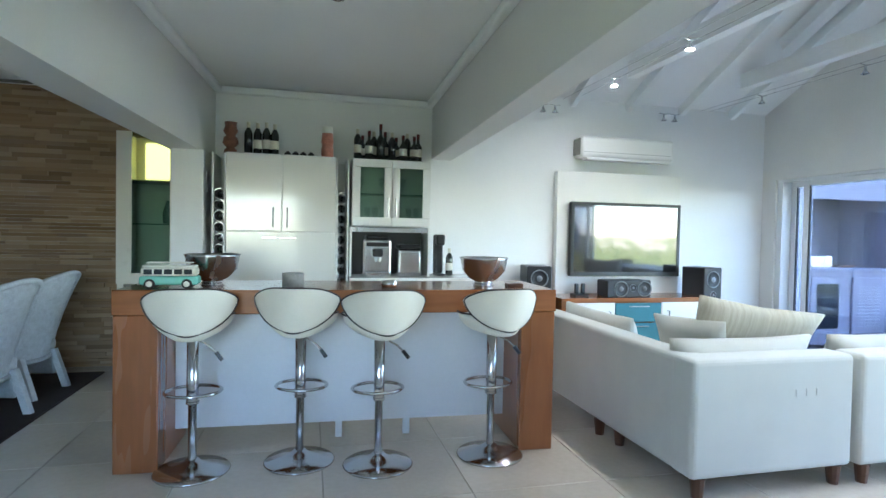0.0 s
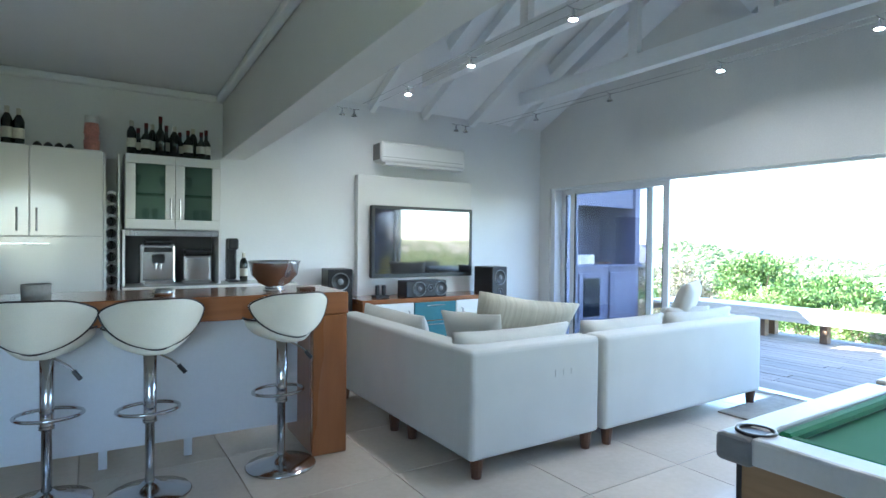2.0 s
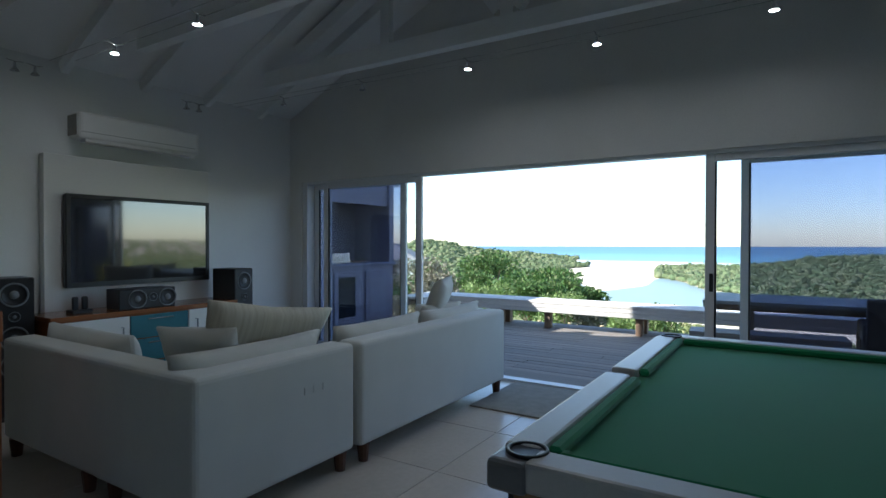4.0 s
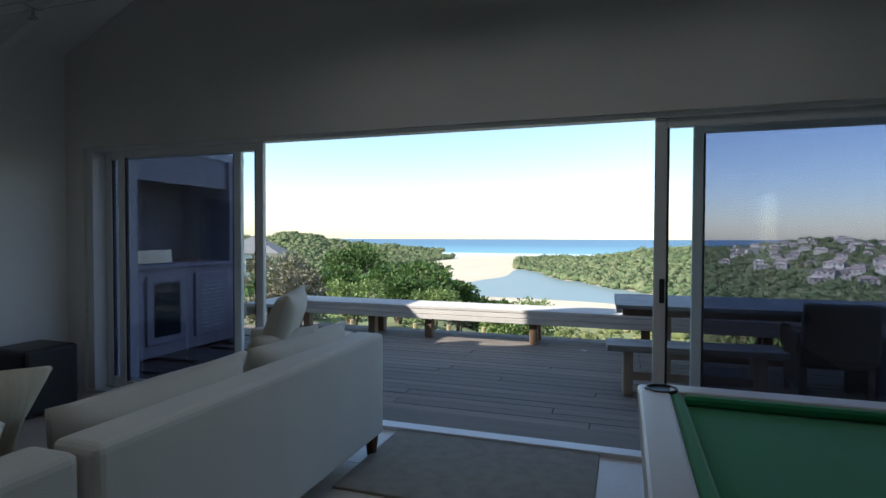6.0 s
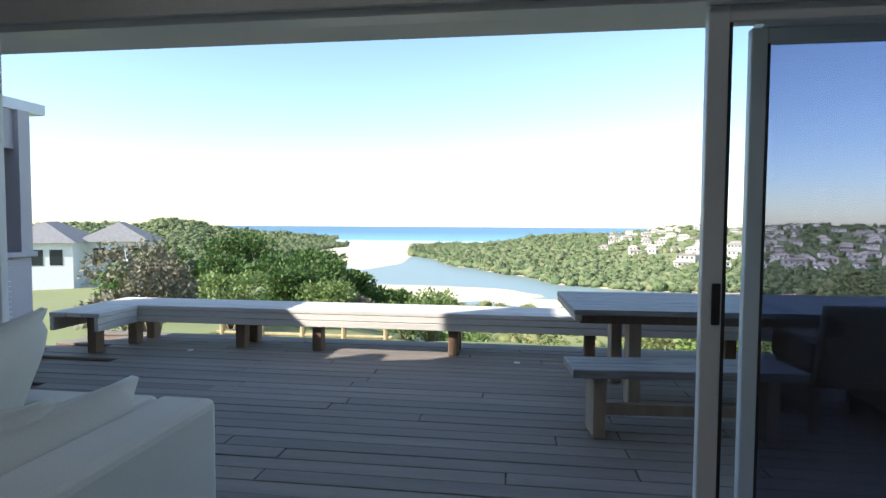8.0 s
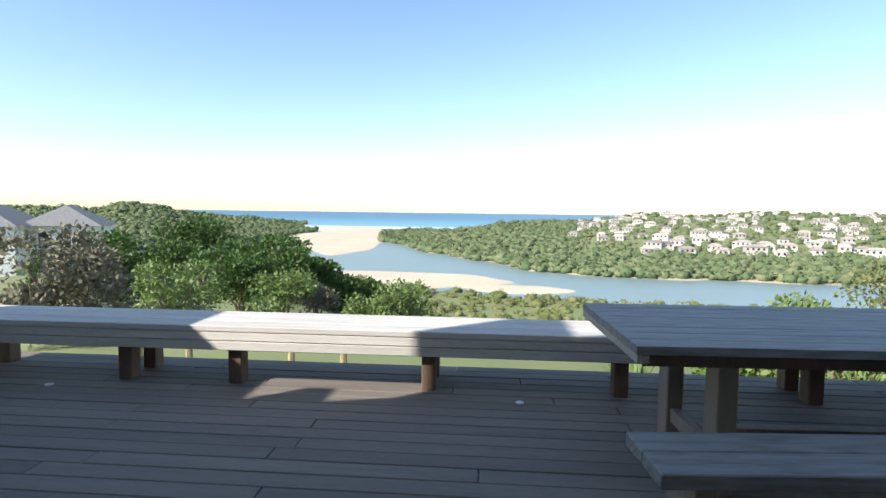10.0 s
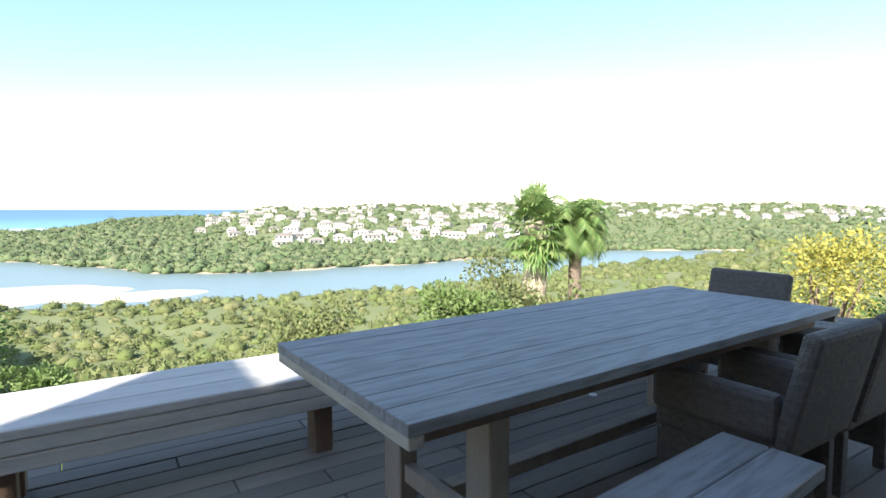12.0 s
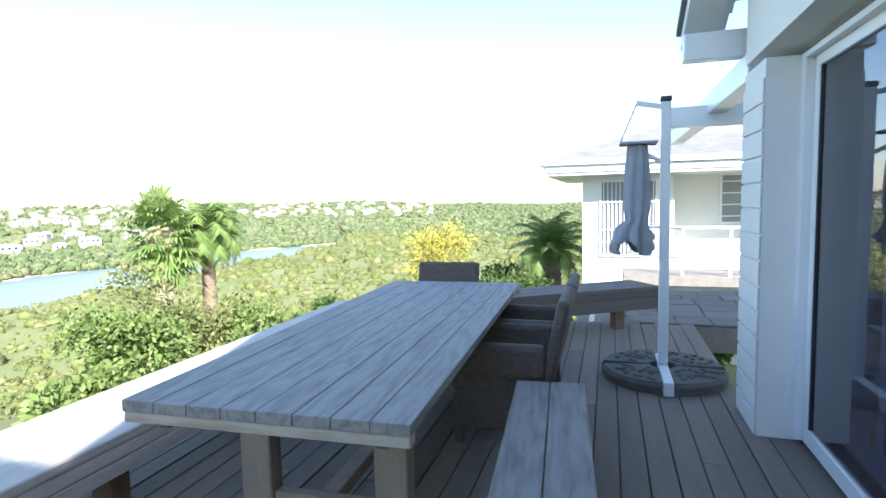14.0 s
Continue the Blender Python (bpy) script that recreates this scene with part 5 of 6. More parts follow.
part("seam", box(0.02, 1.10, -0.0015, 0.0, 0.085, 0.089), GREYPOT, ac)
part("side_cap", box(-0.004, 0.0, 0.04, 0.2, 0.06, 0.24), GREYPOT, ac)
tvc = thing("television_cabinet", 3.92, 5.18, 0, "long low cabinet, wooden ends, white doors and teal drawers", "cabinet")
part("carcass", box(0, 1.70, 0.02, 0.46, 0.06, 0.74), CHERRYX, tvc)
part("top", box(-0.01, 1.71, 0, 0.47, 0.741, 0.78, 0.004), CHERRYX, tvc)
for a, b in ((0.06, 0.60), (1.16, 1.64)):
    d = part("door", box(a, b, 0, 0.019, 0.09, 0.73, 0.004), GLOSSW, tvc)
    handle(d, b - 0.07 if a < 1 else a + 0.07, 0.5, -0.02, 0.14)
for k in range(3):
    d = part("drawer", box(0.61, 1.15, 0, 0.019, 0.1 + k * 0.212, 0.302 + k * 0.212, 0.004), TEALC, tvc)
    part("handle", box(0.76, 1.0, -0.012, 0, 0.26 + k * 0.212, 0.272 + k * 0.212, 0.002), STEEL, d)


def driver(parent, x, y, z, r):
    c = lathe([(0, 0.012), (r * 0.3, 0.008), (r * 0.35, -0.004), (r * 0.82, -0.012), (r * 0.9, 0.004), (r, 0.004), (r, -0.002)], 24)
    bmesh.ops.transform(c, matrix=pose(x, y, z, 90, 0, 0), verts=c.verts)
    d = part("driver", c, GREYCONE, parent, "silver-rimmed speaker cone", True)
    q = lathe([(r * 0.36, 0.001), (r * 0.80, -0.006), (r * 0.82, 0.0)], 24)
    bmesh.ops.transform(q, matrix=pose(x, y - 0.006, z, 90, 0, 0), verts=q.verts)
    part("surround", q, BLACK, d, "", True)


def tower(x, y, rz):
    s = thing("tower_speaker", x, y, 0, "black floor-standing loudspeaker with exposed cones", "loudspeaker", "loudspeakers", rz)
    part("cabinet", box(-0.13, 0.13, 0, 0.32, 0.03, 1.10, 0.008), BLACK, s)
    part("plinth", box(-0.15, 0.15, 0, 0.33, 0, 0.03, 0.004), BLACK, s)
    for z, r in ((0.97, 0.095), (0.80, 0.04), (0.63, 0.095), (0.42, 0.095)):
        driver(s, 0, -0.004, z, r)


tower(5.74, 5.22, 8)
tower(3.74, 5.36, -8)
cs = thing("centre_speaker", 4.72, 5.24, 0.78, "black centre loudspeaker on the cabinet", "loudspeaker")
part("cabinet", box(-0.26, 0.26, 0, 0.22, 0, 0.18, 0.008), BLACK, cs)
driver(cs, -0.10, -0.004, 0.09, 0.085)
driver(cs, 0.18, -0.004, 0.09, 0.085)
driver(cs, 0.04, -0.004, 0.10, 0.04)
dk = thing("phone_dock", 4.12, 5.3, 0.78, "black charging dock on the cabinet", "dock")
part("dock_base", box(0, 0.16, 0, 0.12, 0, 0.03, 0.005), BLACK, dk)
for k in range(2):
    part("handset", box(0.02 + k * 0.075, 0.065 + k * 0.075, 0.04, 0.07, 0.031, 0.14, 0.008), BLACK, dk)
sub = thing("subwoofer", 6.15, 5.25, 0, "low black subwoofer box beside the wall", "loudspeaker")
part("cabinet", box(0, 0.42, 0, 0.42, 0.02, 0.52, 0.03, 2), BLACK, sub)
for k in (0.05, 0.33):
    part("foot", box(k, k + 0.05, 0.05, 0.35, 0, 0.02), BLACK, sub)


def sofa(name, x, y, rz, length, label, left_arm, right_arm, back=True):
    """A fabric sofa module: back along its x axis at y = 0, seat towards +y."""
    s = thing(name, x, y, 0, label, "sofa", "corner sofa modules", rz)
    if back:
        part("back_frame", box(0, length, 0, 0.20, 0.11, 0.735, 0.03, 3), FABRIC, s)
    part("base_frame", box(0.01, length - 0.01, 0.20, 0.92, 0.11, 0.30, 0.02, 2), FABRIC, s)
    n = max(1, round(length / 0.95))
    w = (length - 0.06) / n
    for i in range(n):
        part("seat_cushion", box(0.03 + i * w + 0.006, 0.03 + (i + 1) * w - 0.006, 0.21, 0.94, 0.301, 0.45, 0.045, 3), FABRIC, s)
        b = pillow(w - 0.03, 0.46, 0.22, i + int(x * 10))
        bmesh.ops.transform(b, matrix=pose(0.03 + (i + 0.5) * w, 0.31, 0.575, 12, 0, 0), verts=b.verts)
        part("back_cushion", b, CUSHION, s, "", True)
    if left_arm:
        part("side_back", box(0.003, 0.2, 0.12, 2.05, 0.112, 0.733, 0.03, 3), FABRIC, s)
    if right_arm:
        part("arm", box(length - 0.16, length, 0.2, 0.92, 0.30, 0.735, 0.03, 3), FABRIC, s)
    for px in (0.05, length - 0.11):
        for py in (0.05, 0.82):
            part("foot", lathe([(0, 0), (0.03, 0), (0.042, 0.11), (0, 0.11)], 10, px + 0.03, py), DARKLEG, s)
    for k in range(3) if left_arm else ():
        part("button_crease", rod(length * 0.62 + 0.07 * k, -0.002, 0.52, length * 0.62 + 0.07 * k, -0.002, 0.56, 0.004, 0.012), FABRIC, s)
    s.scale = (1, 1, 1.04)
    return s


sofa("sofa_module", 3.40, 2.55, 0, 1.08, "pale grey fabric corner sofa module with loose cushions", True, False)
sofa("sofa_module", 4.51, 2.53, 0, 2.02, "pale grey fabric sofa module facing the television", False, True)
sofa("sofa_module", 3.40, 4.60, -90, 1.10, "pale grey fabric sofa module backing onto the bar", False, False, False)


def loose_cushion(x, y, z, w, h, rx, rz, material, label, seed, ry=0.0):
    c = part("throw_cushion", pillow(w, h, 0.16, seed), material, None, "", True)
    c.matrix_world = pose(x, y, z, rx, ry, rz)
    tagged(c, label, "cushion", "cushions on the sofa")


loose_cushion(4.22, 3.05, 0.79, 0.86, 0.44, 18, -8, STRIPE, "olive and cream striped cushion on the corner sofa", 3, 8)
loose_cushion(3.86, 3.15, 0.72, 0.46, 0.40, 24, -62, CUSHION, "pale grey cushion in the sofa corner", 4)
loose_cushion(6.08, 3.0, 0.80, 0.62, 0.56, 20, 24, CUSHION, "pale striped cushion propped on the sofa arm", 5)
loose_cushion(5.95, 2.95, 0.66, 0.5, 0.44, 30, -8, CUSHION, "soft grey cushion slumped on the sofa", 6)


def pool_table():
    p = thing("pool_table", 3.27, -0.30, 0, "pub pool table with green baize and grey laminate rails", "pool table")
    L, W = 2.40, 1.31
    part("cabinet", box(0.05, L - 0.05, 0.05, W - 0.05, 0.32, 0.70, 0.01), OAK, p)
    part("corner_trim", box(0.045, 0.06, W - 0.06, W - 0.045, 0.32, 0.70), BLACK, p)
    for x in (0.1, L - 0.22):
        for y in (0.1, W - 0.22):
            part("leg", box(x, x + 0.12, y, y + 0.12, 0, 0.32, 0.006), OAK, p)
    part("bed", box(0.10, L - 0.10, 0.10, W - 0.10, 0.70, 0.745), BAIZE, p, "green baize playing surface")
    r = 0.115
    for y0, y1 in ((0, r), (W - r, W)):
        for a, b in ((0.11, L / 2 - 0.05), (L / 2 + 0.05, L - 0.11)):
            part("rail", box(a, b, y0, y1, 0.70, 0.785, 0.012, 2), RAILG, p)
            c0, c1 = (y1, y1 + 0.045) if y0 == 0 else (y0 - 0.045, y0)
            part("cushion", box(a + 0.04, b - 0.02, c0, c1, 0.746, 0.782, 0.01), BAIZE, p)
    for x0, x1 in ((0, r), (L - r, L)):
        part("rail", box(x0, x1, 0.11, W - 0.11, 0.70, 0.785, 0.012, 2), RAILG, p)
        c0, c1 = (x1, x1 + 0.045) if x0 == 0 else (x0 - 0.045, x0)
        part("cushion", box(c0, c1, 0.16, W - 0.16, 0.746, 0.782, 0.01), BAIZE, p)
    for x in (0.0, L - 0.11):
        for y in (0.0, W - 0.11):
            cx, cy = x + 0.055, y + 0.055
            part("corner_cap", box(x - 0.008, x + 0.112, y - 0.008, y + 0.112, 0.69, 0.78, 0.02, 3), GREYCAP, p)
            ring = [(cx + (0.03 if x < 1 else -0.03) + 0.055 * math.cos(t), cy + (0.03 if y < 0.5 else -0.03) + 0.055 * math.sin(t), 0.784) for t in [2 * math.pi * i / 20 for i in range(20)]]
            part("pocket_rim", tube(ring, 0.007, 6, closed=True), BLACK, p, "", True)
            part("pocket", lathe([(0, 0.782), (0.052, 0.783)], 20, cx + (0.03 if x < 1 else -0.03), cy + (0.03 if y < 0.5 else -0.03)), BLACK, p)
    for y in (0.07, W - 0.07):
        part("pocket", lathe([(0, 0.75), (0.045, 0.752), (0.048, 0.72)], 20, L / 2, y), BLACK, p)
    p.scale = (1, 1, 1.02)
    part("ball_return", box(0.042, 0.05, 0.45, 0.75, 0.40, 0.58, 0.003), BLACK, p)


GREYCAP = mat("grey_corner_casting", (0.22, 0.22, 0.23), 0.3, 0.3, vary=0.1)
pool_table()
tagged(part("doormat", box(5.95, 6.93, 1.2, 2.58, -0.002, 0.014, 0.006), MATC), "worn grey-brown mat inside the sliding doors", "mat")


# ---- lamps on cables ----
def spot(x, y, z, lit):
    s = thing("spot_lamp", x, y, z, "small " + ("lit" if lit else "unlit") + " halogen spot on a low-voltage cable", "lamp", "cable spot lamps")
    part("lamp_head", lathe([(0.008, 0.07), (0.012, 0.03), (0.035, 0.0), (0.032, 0.0), (0.01, 0.025)], 14), STEEL, s, "", True)
    part("lens", lathe([(0, 0.002), (0.031, 0.004)], 14), BULB if lit else CLEAR, s)
    part("hanger", tube([(-0.06, 0, 0.085), (0, 0, 0.075), (0.06, 0, 0.085)], 0.004, 5), STEEL, s)
    if lit:
        li = bpy.data.lights.new("spot_lamp_light", 'SPOT')
        li.energy, li.spot_size, li.shadow_soft_size, li.color = 1.5, radians(75), 0.03, (1, 0.96, 0.9)
        lo = new("spot_lamp_light", li)
        lo.location = (x, y, z - 0.012)


for x in (4.2, 6.0):
    for dx in (-0.06, 0.06):
        cb = part("lamp_cable", tube([(x + dx, 5.74, 2.95), (x + dx, 2.2, 2.925), (x + dx, -1.09, 2.95)], 0.0025, 5), STEEL)
        tagged(cb, "taut steel low-voltage lamp cable under the ceiling", "cable", "lamp cables")
for y, lit in ((1.45, True), (2.57, True), (3.71, True), (4.78, True)):
    spot(4.2, y, 2.85, lit)
for y, lit in ((0.4, True), (1.53, True), (2.63, True), (3.8, False), (4.9, False)):
    spot(6.0, y, 2.85, lit)
for x, y in ((3.84, 5.6), (3.98, 5.6), (5.33, 5.6), (5.47, 5.6)):
    spot(x, y, 2.76, False)
dl = thing("downlight", 1.55, 3.4, 2.79, "recessed chrome downlight in the kitchen ceiling", "lamp")
part("trim_ring", lathe([(0.045, 0.01), (0.045, 0.002), (0.035, 0.0), (0.03, 0.009)], 20), STEEL, dl, "", True)
part("lens", lathe([(0, 0.006), (0.031, 0.006)], 20), GREYCONE, dl)


# ---- vegetation ----
def clump_verts(n, rng, jitter=0.85):
    """A ragged low-poly clump of unit size: verts and faces."""
    bm = bmesh.new()
    bmesh.ops.create_icosphere(bm, subdivisions=n, radius=1)
    vs = [v.co.copy() for v in bm.verts]
    fs = [[v.index for v in f.verts] for f in bm.faces]
    bm.free()
    out = []
    off = rng.uniform(0, 99)
    for v in vs:
        k = 1 + jitter * noise.noise(v * 1.9 + Vector((off, 0, 0))) + jitter * 0.6 * noise.noise(v * 4.3 + Vector((0, off, 0)))
        out.append((v.x * k, v.y * k, v.z * k))
    return np.array(out), np.array(fs)


def scatter(name, places, material, label, category, level=1, seed=1):
    """Many clumps as one mesh: places are (x, y, z, width, height)."""
    rng = random.Random(seed)
    shapes = [clump_verts(level, rng) for _ in range(8)]
    V, F, base = [], [], 0
    for x, y, z, w, h in places:
        v, f = shapes[rng.randrange(8)]
        t = rng.uniform(0, 6.28)
        c, s = math.cos(t), math.sin(t)
        q = np.stack([(v[:, 0] * c - v[:, 1] * s) * w + x, (v[:, 0] * s + v[:, 1] * c) * w + y, v[:, 2] * h + z], 1)
        V.append(q)
        F.append(f + base)
        base += len(v)
    me = bpy.data.meshes.new(name)
    me.from_pydata(np.concatenate(V).tolist(), [], np.concatenate(F).tolist())
    me.polygons.foreach_set("use_smooth", [True] * len(me.polygons))
    me.materials.append(material)
    return tagged(new(name, me), label, category, kind="stuff")


def leaf_cloud(name, blobs, count, size, material, parent=None, seed=1, droop=0.0):
    """A crown of many small leaf blades spread over the skins of a few blobs (x, y, z, rx, rz)."""
    rng = np.random.default_rng(seed)
    bl = np.array(blobs)
    wt = bl[:, 3] ** 2
    pick = rng.choice(len(bl), count, p=wt / wt.sum())
    d = rng.normal(size=(count, 3))
    d /= np.linalg.norm(d, axis=1)[:, None]
    d[:, 2] = np.where(d[:, 2] < -0.5, -d[:, 2], d[:, 2])
    rad = rng.uniform(0.55, 1.3, count)[:, None]
    c = bl[pick, :3] + d * rad * np.stack([bl[pick, 3], bl[pick, 3], bl[pick, 4]], 1)
    u = d + rng.normal(size=(count, 3)) * 0.8
    u[:, 2] -= droop
    u /= np.linalg.norm(u, axis=1)[:, None]
    w = np.cross(u, rng.normal(size=(count, 3)))
    w /= np.linalg.norm(w, axis=1)[:, None]
    s = size * rng.uniform(0.6, 1.4, count)[:, None]
    V = np.stack([c - u * s * 0.2, c + w * s * 0.33 + u * s * 0.35, c + u * s, c - w * s * 0.33 + u * s * 0.35], 1).reshape(-1, 3)
    F = np.arange(count * 4).reshape(-1, 4)
    me = bpy.data.meshes.new(name)
    me.from_pydata(V.tolist(), [], F.tolist())
    me.materials.append(material)
    ob = new(name, me)
    if parent is not None:
        ob.parent = parent
    return ob


def ground_z(x, y):
    return height(math.degrees(math.atan2(y - HY, x - HX)), math.hypot(x - HX, y - HY))


def spot_at(a, r):
    x, y, _ = polar(a, r, 0)
    return x, y, height(a, r)


rng = random.Random(21)
# low bush on the near valley floor
pl = []
while len(pl) < 6400:
    a = rng.uniform(-100, 24)
    r = 34 + (400 - 34) * rng.random() ** 1.15
    if a > -63 and r > lerp_table(a, NEAR_BANK) - 8:
        continue
    if a < -63 and r > 420:
        continue
    x, y, z = spot_at(a, r)
    w = (0.35 + 1.05 * rng.random() ** 2.4) * (1 + r / 260)
    pl.append((x, y, z + w * 0.25, w, w * rng.uniform(0.5, 0.85)))
near_pl = [p for p in pl if math.hypot(p[0] - HX, p[1] - HY) < 105]
scatter("valley_bush", [(x, y, z, w * 0.72, h * 0.72) for x, y, z, w, h in near_pl], BUSH, "olive and dry-green bush on the near slope", "bush", 2, 3)
scatter("valley_scrub", [p for p in pl if math.hypot(p[0] - HX, p[1] - HY) >= 105], BUSH, "olive scrub on the valley floor by the river", "bush", 1, 4)
tagged(leaf_cloud("valley_leaves", [(x, y, z, w, h) for x, y, z, w, h in pl], 330000, 0.46, BUSH, None, 8), "ragged olive leaves over the valley bush", "foliage", kind="stuff")
# woods on the far bank, the headland and the hills behind
pl = []
while len(pl) < 21000:
    a = rng.uniform(-115, 48)
    if a < -63:
        r0, r1 = 400, 1500
    elif a < 10.8:
        r0, r1 = lerp_table(a, FAR_BANK) + 5, lerp_table(a, REACH) + 90
    elif a > 17.5:
        r0, r1 = lerp_table(a, HEAD_BANK) + 6, lerp_table(a, HEAD_BANK) + 560
    else:
        continue
    r = r0 + (r1 - r0) * rng.random() ** 1.7
    x, y, z = spot_at(a, r)
    if z < WATER + 0.4:
        continue
    town = -75 < a < -9 and r > r0 + 90
    if town and rng.random() < 0.62:
        continue
    w = (1.0 + 2.2 * rng.random() ** 2) * (1 + r / 1300)
    pl.append((x, y, z + w * 0.3, w, w * rng.uniform(0.55, 0.95)))
scatter("far_woods", pl, FARBUSH, "dense coastal bush on the far banks and hills", "woods", 1, 5)
tagged(leaf_cloud("far_leaves", [(x, y, z, w, h) for x, y, z, w, h in pl], 240000, 1.25, FARBUSH, None, 9), "ragged leaf masses over the far woods", "foliage", kind="stuff")


# town on the opposite hillside
def far_house(w, d, h, rh):
    hs = thing("far_house", 0, 0, 0, "white-walled house with hipped roof on the far hill", "house", "houses on the far hill")
    part("wall", box(-w / 2, w / 2, -d / 2, d / 2, -3, h), HOUSEW, hs)
    bm = bmesh.new()
    e = 0.5
    b = [bm.verts.new(p) for p in ((-w / 2 - e, -d / 2 - e, h), (w / 2 + e, -d / 2 - e, h), (w / 2 + e, d / 2 + e, h), (-w / 2 - e, d / 2 + e, h))]
    t = [bm.verts.new((-w * 0.22, 0, h + rh)), bm.verts.new((w * 0.22, 0, h + rh))]
    bm.faces.new((b[0], b[1], t[1], t[0]))
    bm.faces.new((b[2], b[3], t[0], t[1]))
    bm.faces.new((b[1], b[2], t[1]))
    bm.faces.new((b[3], b[0], t[0]))
    bm.faces.new(b[::-1])
    part("roof", bm, HOUSER, hs)
    for side in (-1, 1):
        for k in range(int(w // 3)):
            x = -w / 2 + 1.4 + k * 3
            part("window", box(x, x + 1.3, side * d / 2 - 0.03, side * d / 2 + 0.03, h - 2.0, h - 0.7), DARKGLASS, hs)
    return hs


protos = [far_house(9, 6, 3.2, 1.6), far_house(12, 7, 4.8, 1.4), far_house(7.5, 6, 3.0, 1.6)]
count = 0
used = []
while count < 300:
    a = rng.uniform(-72, -9)
    far = lerp_table(a, FAR_BANK)
    r = far + 95 + (1150 - far) * rng.random() ** 1.35
    if a < -45 and r < far + 330:
        continue
    if a > -16 and r < far + 200:
        continue
    x, y, z = spot_at(a, r)
    if any((x - p) ** 2 + (y - q) ** 2 < 190 for p, q in used):
        continue
    used.append((x, y))
    m = pose(x, y, z + 0.8, 0, 0, a + 90 + rng.uniform(-25, 25))
    if count < 3:
        protos[count].matrix_world = m
    else:
        copy_thing(protos[rng.randrange(3)], m)
    count += 1


def bush(name, x, y, z, w, h, material, label, seed, n=2600, size=0.10, group=""):
    """A garden shrub or small tree: branching stems and a ragged leaf crown."""
    rg = random.Random(seed)
    t = thing(name, x, y, z, label, "shrub" if h < 3.5 else "tree", group)
    bm = bmesh.new()
    blobs = []
    for k in range(9):
        an, rr = rg.uniform(0, 6.28), rg.uniform(0.15, 0.68) * w
        p = (rr * math.cos(an), rr * math.sin(an), h * rg.uniform(0.22, 0.82))
        blobs.append((*p, w * rg.uniform(0.28, 0.46), h * rg.uniform(0.16, 0.28)))
        tube([(0, 0, -0.5), (p[0] * 0.4, p[1] * 0.4, p[2] * 0.45), p], 0.035 * h ** 0.7, 6, bm, taper=0.35)
    part("branching_stem", bm, BARK, t)
    leaf_cloud("crown", blobs, n, size, material, t, seed)
    return t


# garden on the left beyond the bench
for i, (a, r, w, h, mt, lb) in enumerate((
        (42, 13, 1.6, 2.3, GREYLEAF, "grey twiggy frangipani-like shrub"), (33, 15, 1.3, 1.7, LIMELEAF, "bright green garden shrub"), (26, 18, 1.6, 2.2, LEAF, "dense dark green shrub"),
        (24, 30, 3.2, 4.6, LEAF, "large dark green garden tree"), (29, 38, 3.8, 6.0, LEAF, "tall dark green garden tree"), (34, 34, 3.2, 4.6, LEAF, "spreading green garden tree"),
        (20, 26, 2.6, 3.6, LEAF, "dark rounded garden tree"), (16, 30, 2.8, 3.6, LEAF, "dark evergreen tree on the slope"), (12.5, 27, 2.1, 2.9, LEAF, "rounded evergreen on the slope"),
        (9, 15, 1.3, 1.7, LIMELEAF, "feathery lime-green shrub"), (4, 13, 0.8, 0.9, LIMELEAF, "low lime-green shrub"), (12, 14, 1.0, 1.1, LIMELEAF, "low bright green shrub"),
        (22, 15, 1.1, 1.3, LIMELEAF, "bright green shrub by the lawn"), (18, 19, 1.0, 1.3, GREYLEAF, "dry brownish shrub"), (40, 22, 2.2, 3.2, LEAF, "dark green boundary tree"))):
    h *= 0.68 if h > 2.5 else 1
    x, y, z = spot_at(a, r)
    bush("garden_tree" if h > 3.5 else "garden_shrub", x, y, z, w, h + 0.2, mt, lb + " below the deck", 40 + i, 6500 if w > 1.5 else 2600, 0.19 if w > 2 else 0.10)
# garden on the right, below the table
for i, (x, y, w, h, mt, lb) in enumerate((
        (13.2, -1.6, 0.8, 0.9, LIMELEAF, "bright green shrub"), (14.6, -3.2, 1.0, 1.2, LIMELEAF, "leafy green shrub"), (15.4, -5.3, 1.35, 2.3, BUSH, "dry-leaved spreading shrub"),
        (14.3, -5.8, 0.9, 1.2, LIMELEAF, "rounded green shrub"), (13.0, -6.8, 0.8, 1.1, LEAF, "small dark shrub"), (12.7, -10.9, 1.3, 3.3, YELLOWLEAF, "bright yellow-leaved tree"),
        (10.9, -11.0, 1.2, 2.2, LEAF, "dark green hedge shrub"), (9.9, -9.8, 0.9, 1.7, LEAF, "dark hedge shrub beside the neighbouring wing"), (12.4, -3.4, 0.6, 0.6, LEAF, "low dark shrub"),
        (7.2, -5.6, 0.55, 0.9, LIMELEAF, "bright green shrub beside the wing"), (18, -8.5, 1.5, 2.0, LIMELEAF, "tangled green shrub"), (19, -2.0, 1.3, 1.6, BUSH, "dry green shrub"))):
    bush("garden_shrub", x, y, ground_z(x, y), w, h + 0.2, mt, lb + " in the sloping garden", 80 + i, 5200, 0.075)


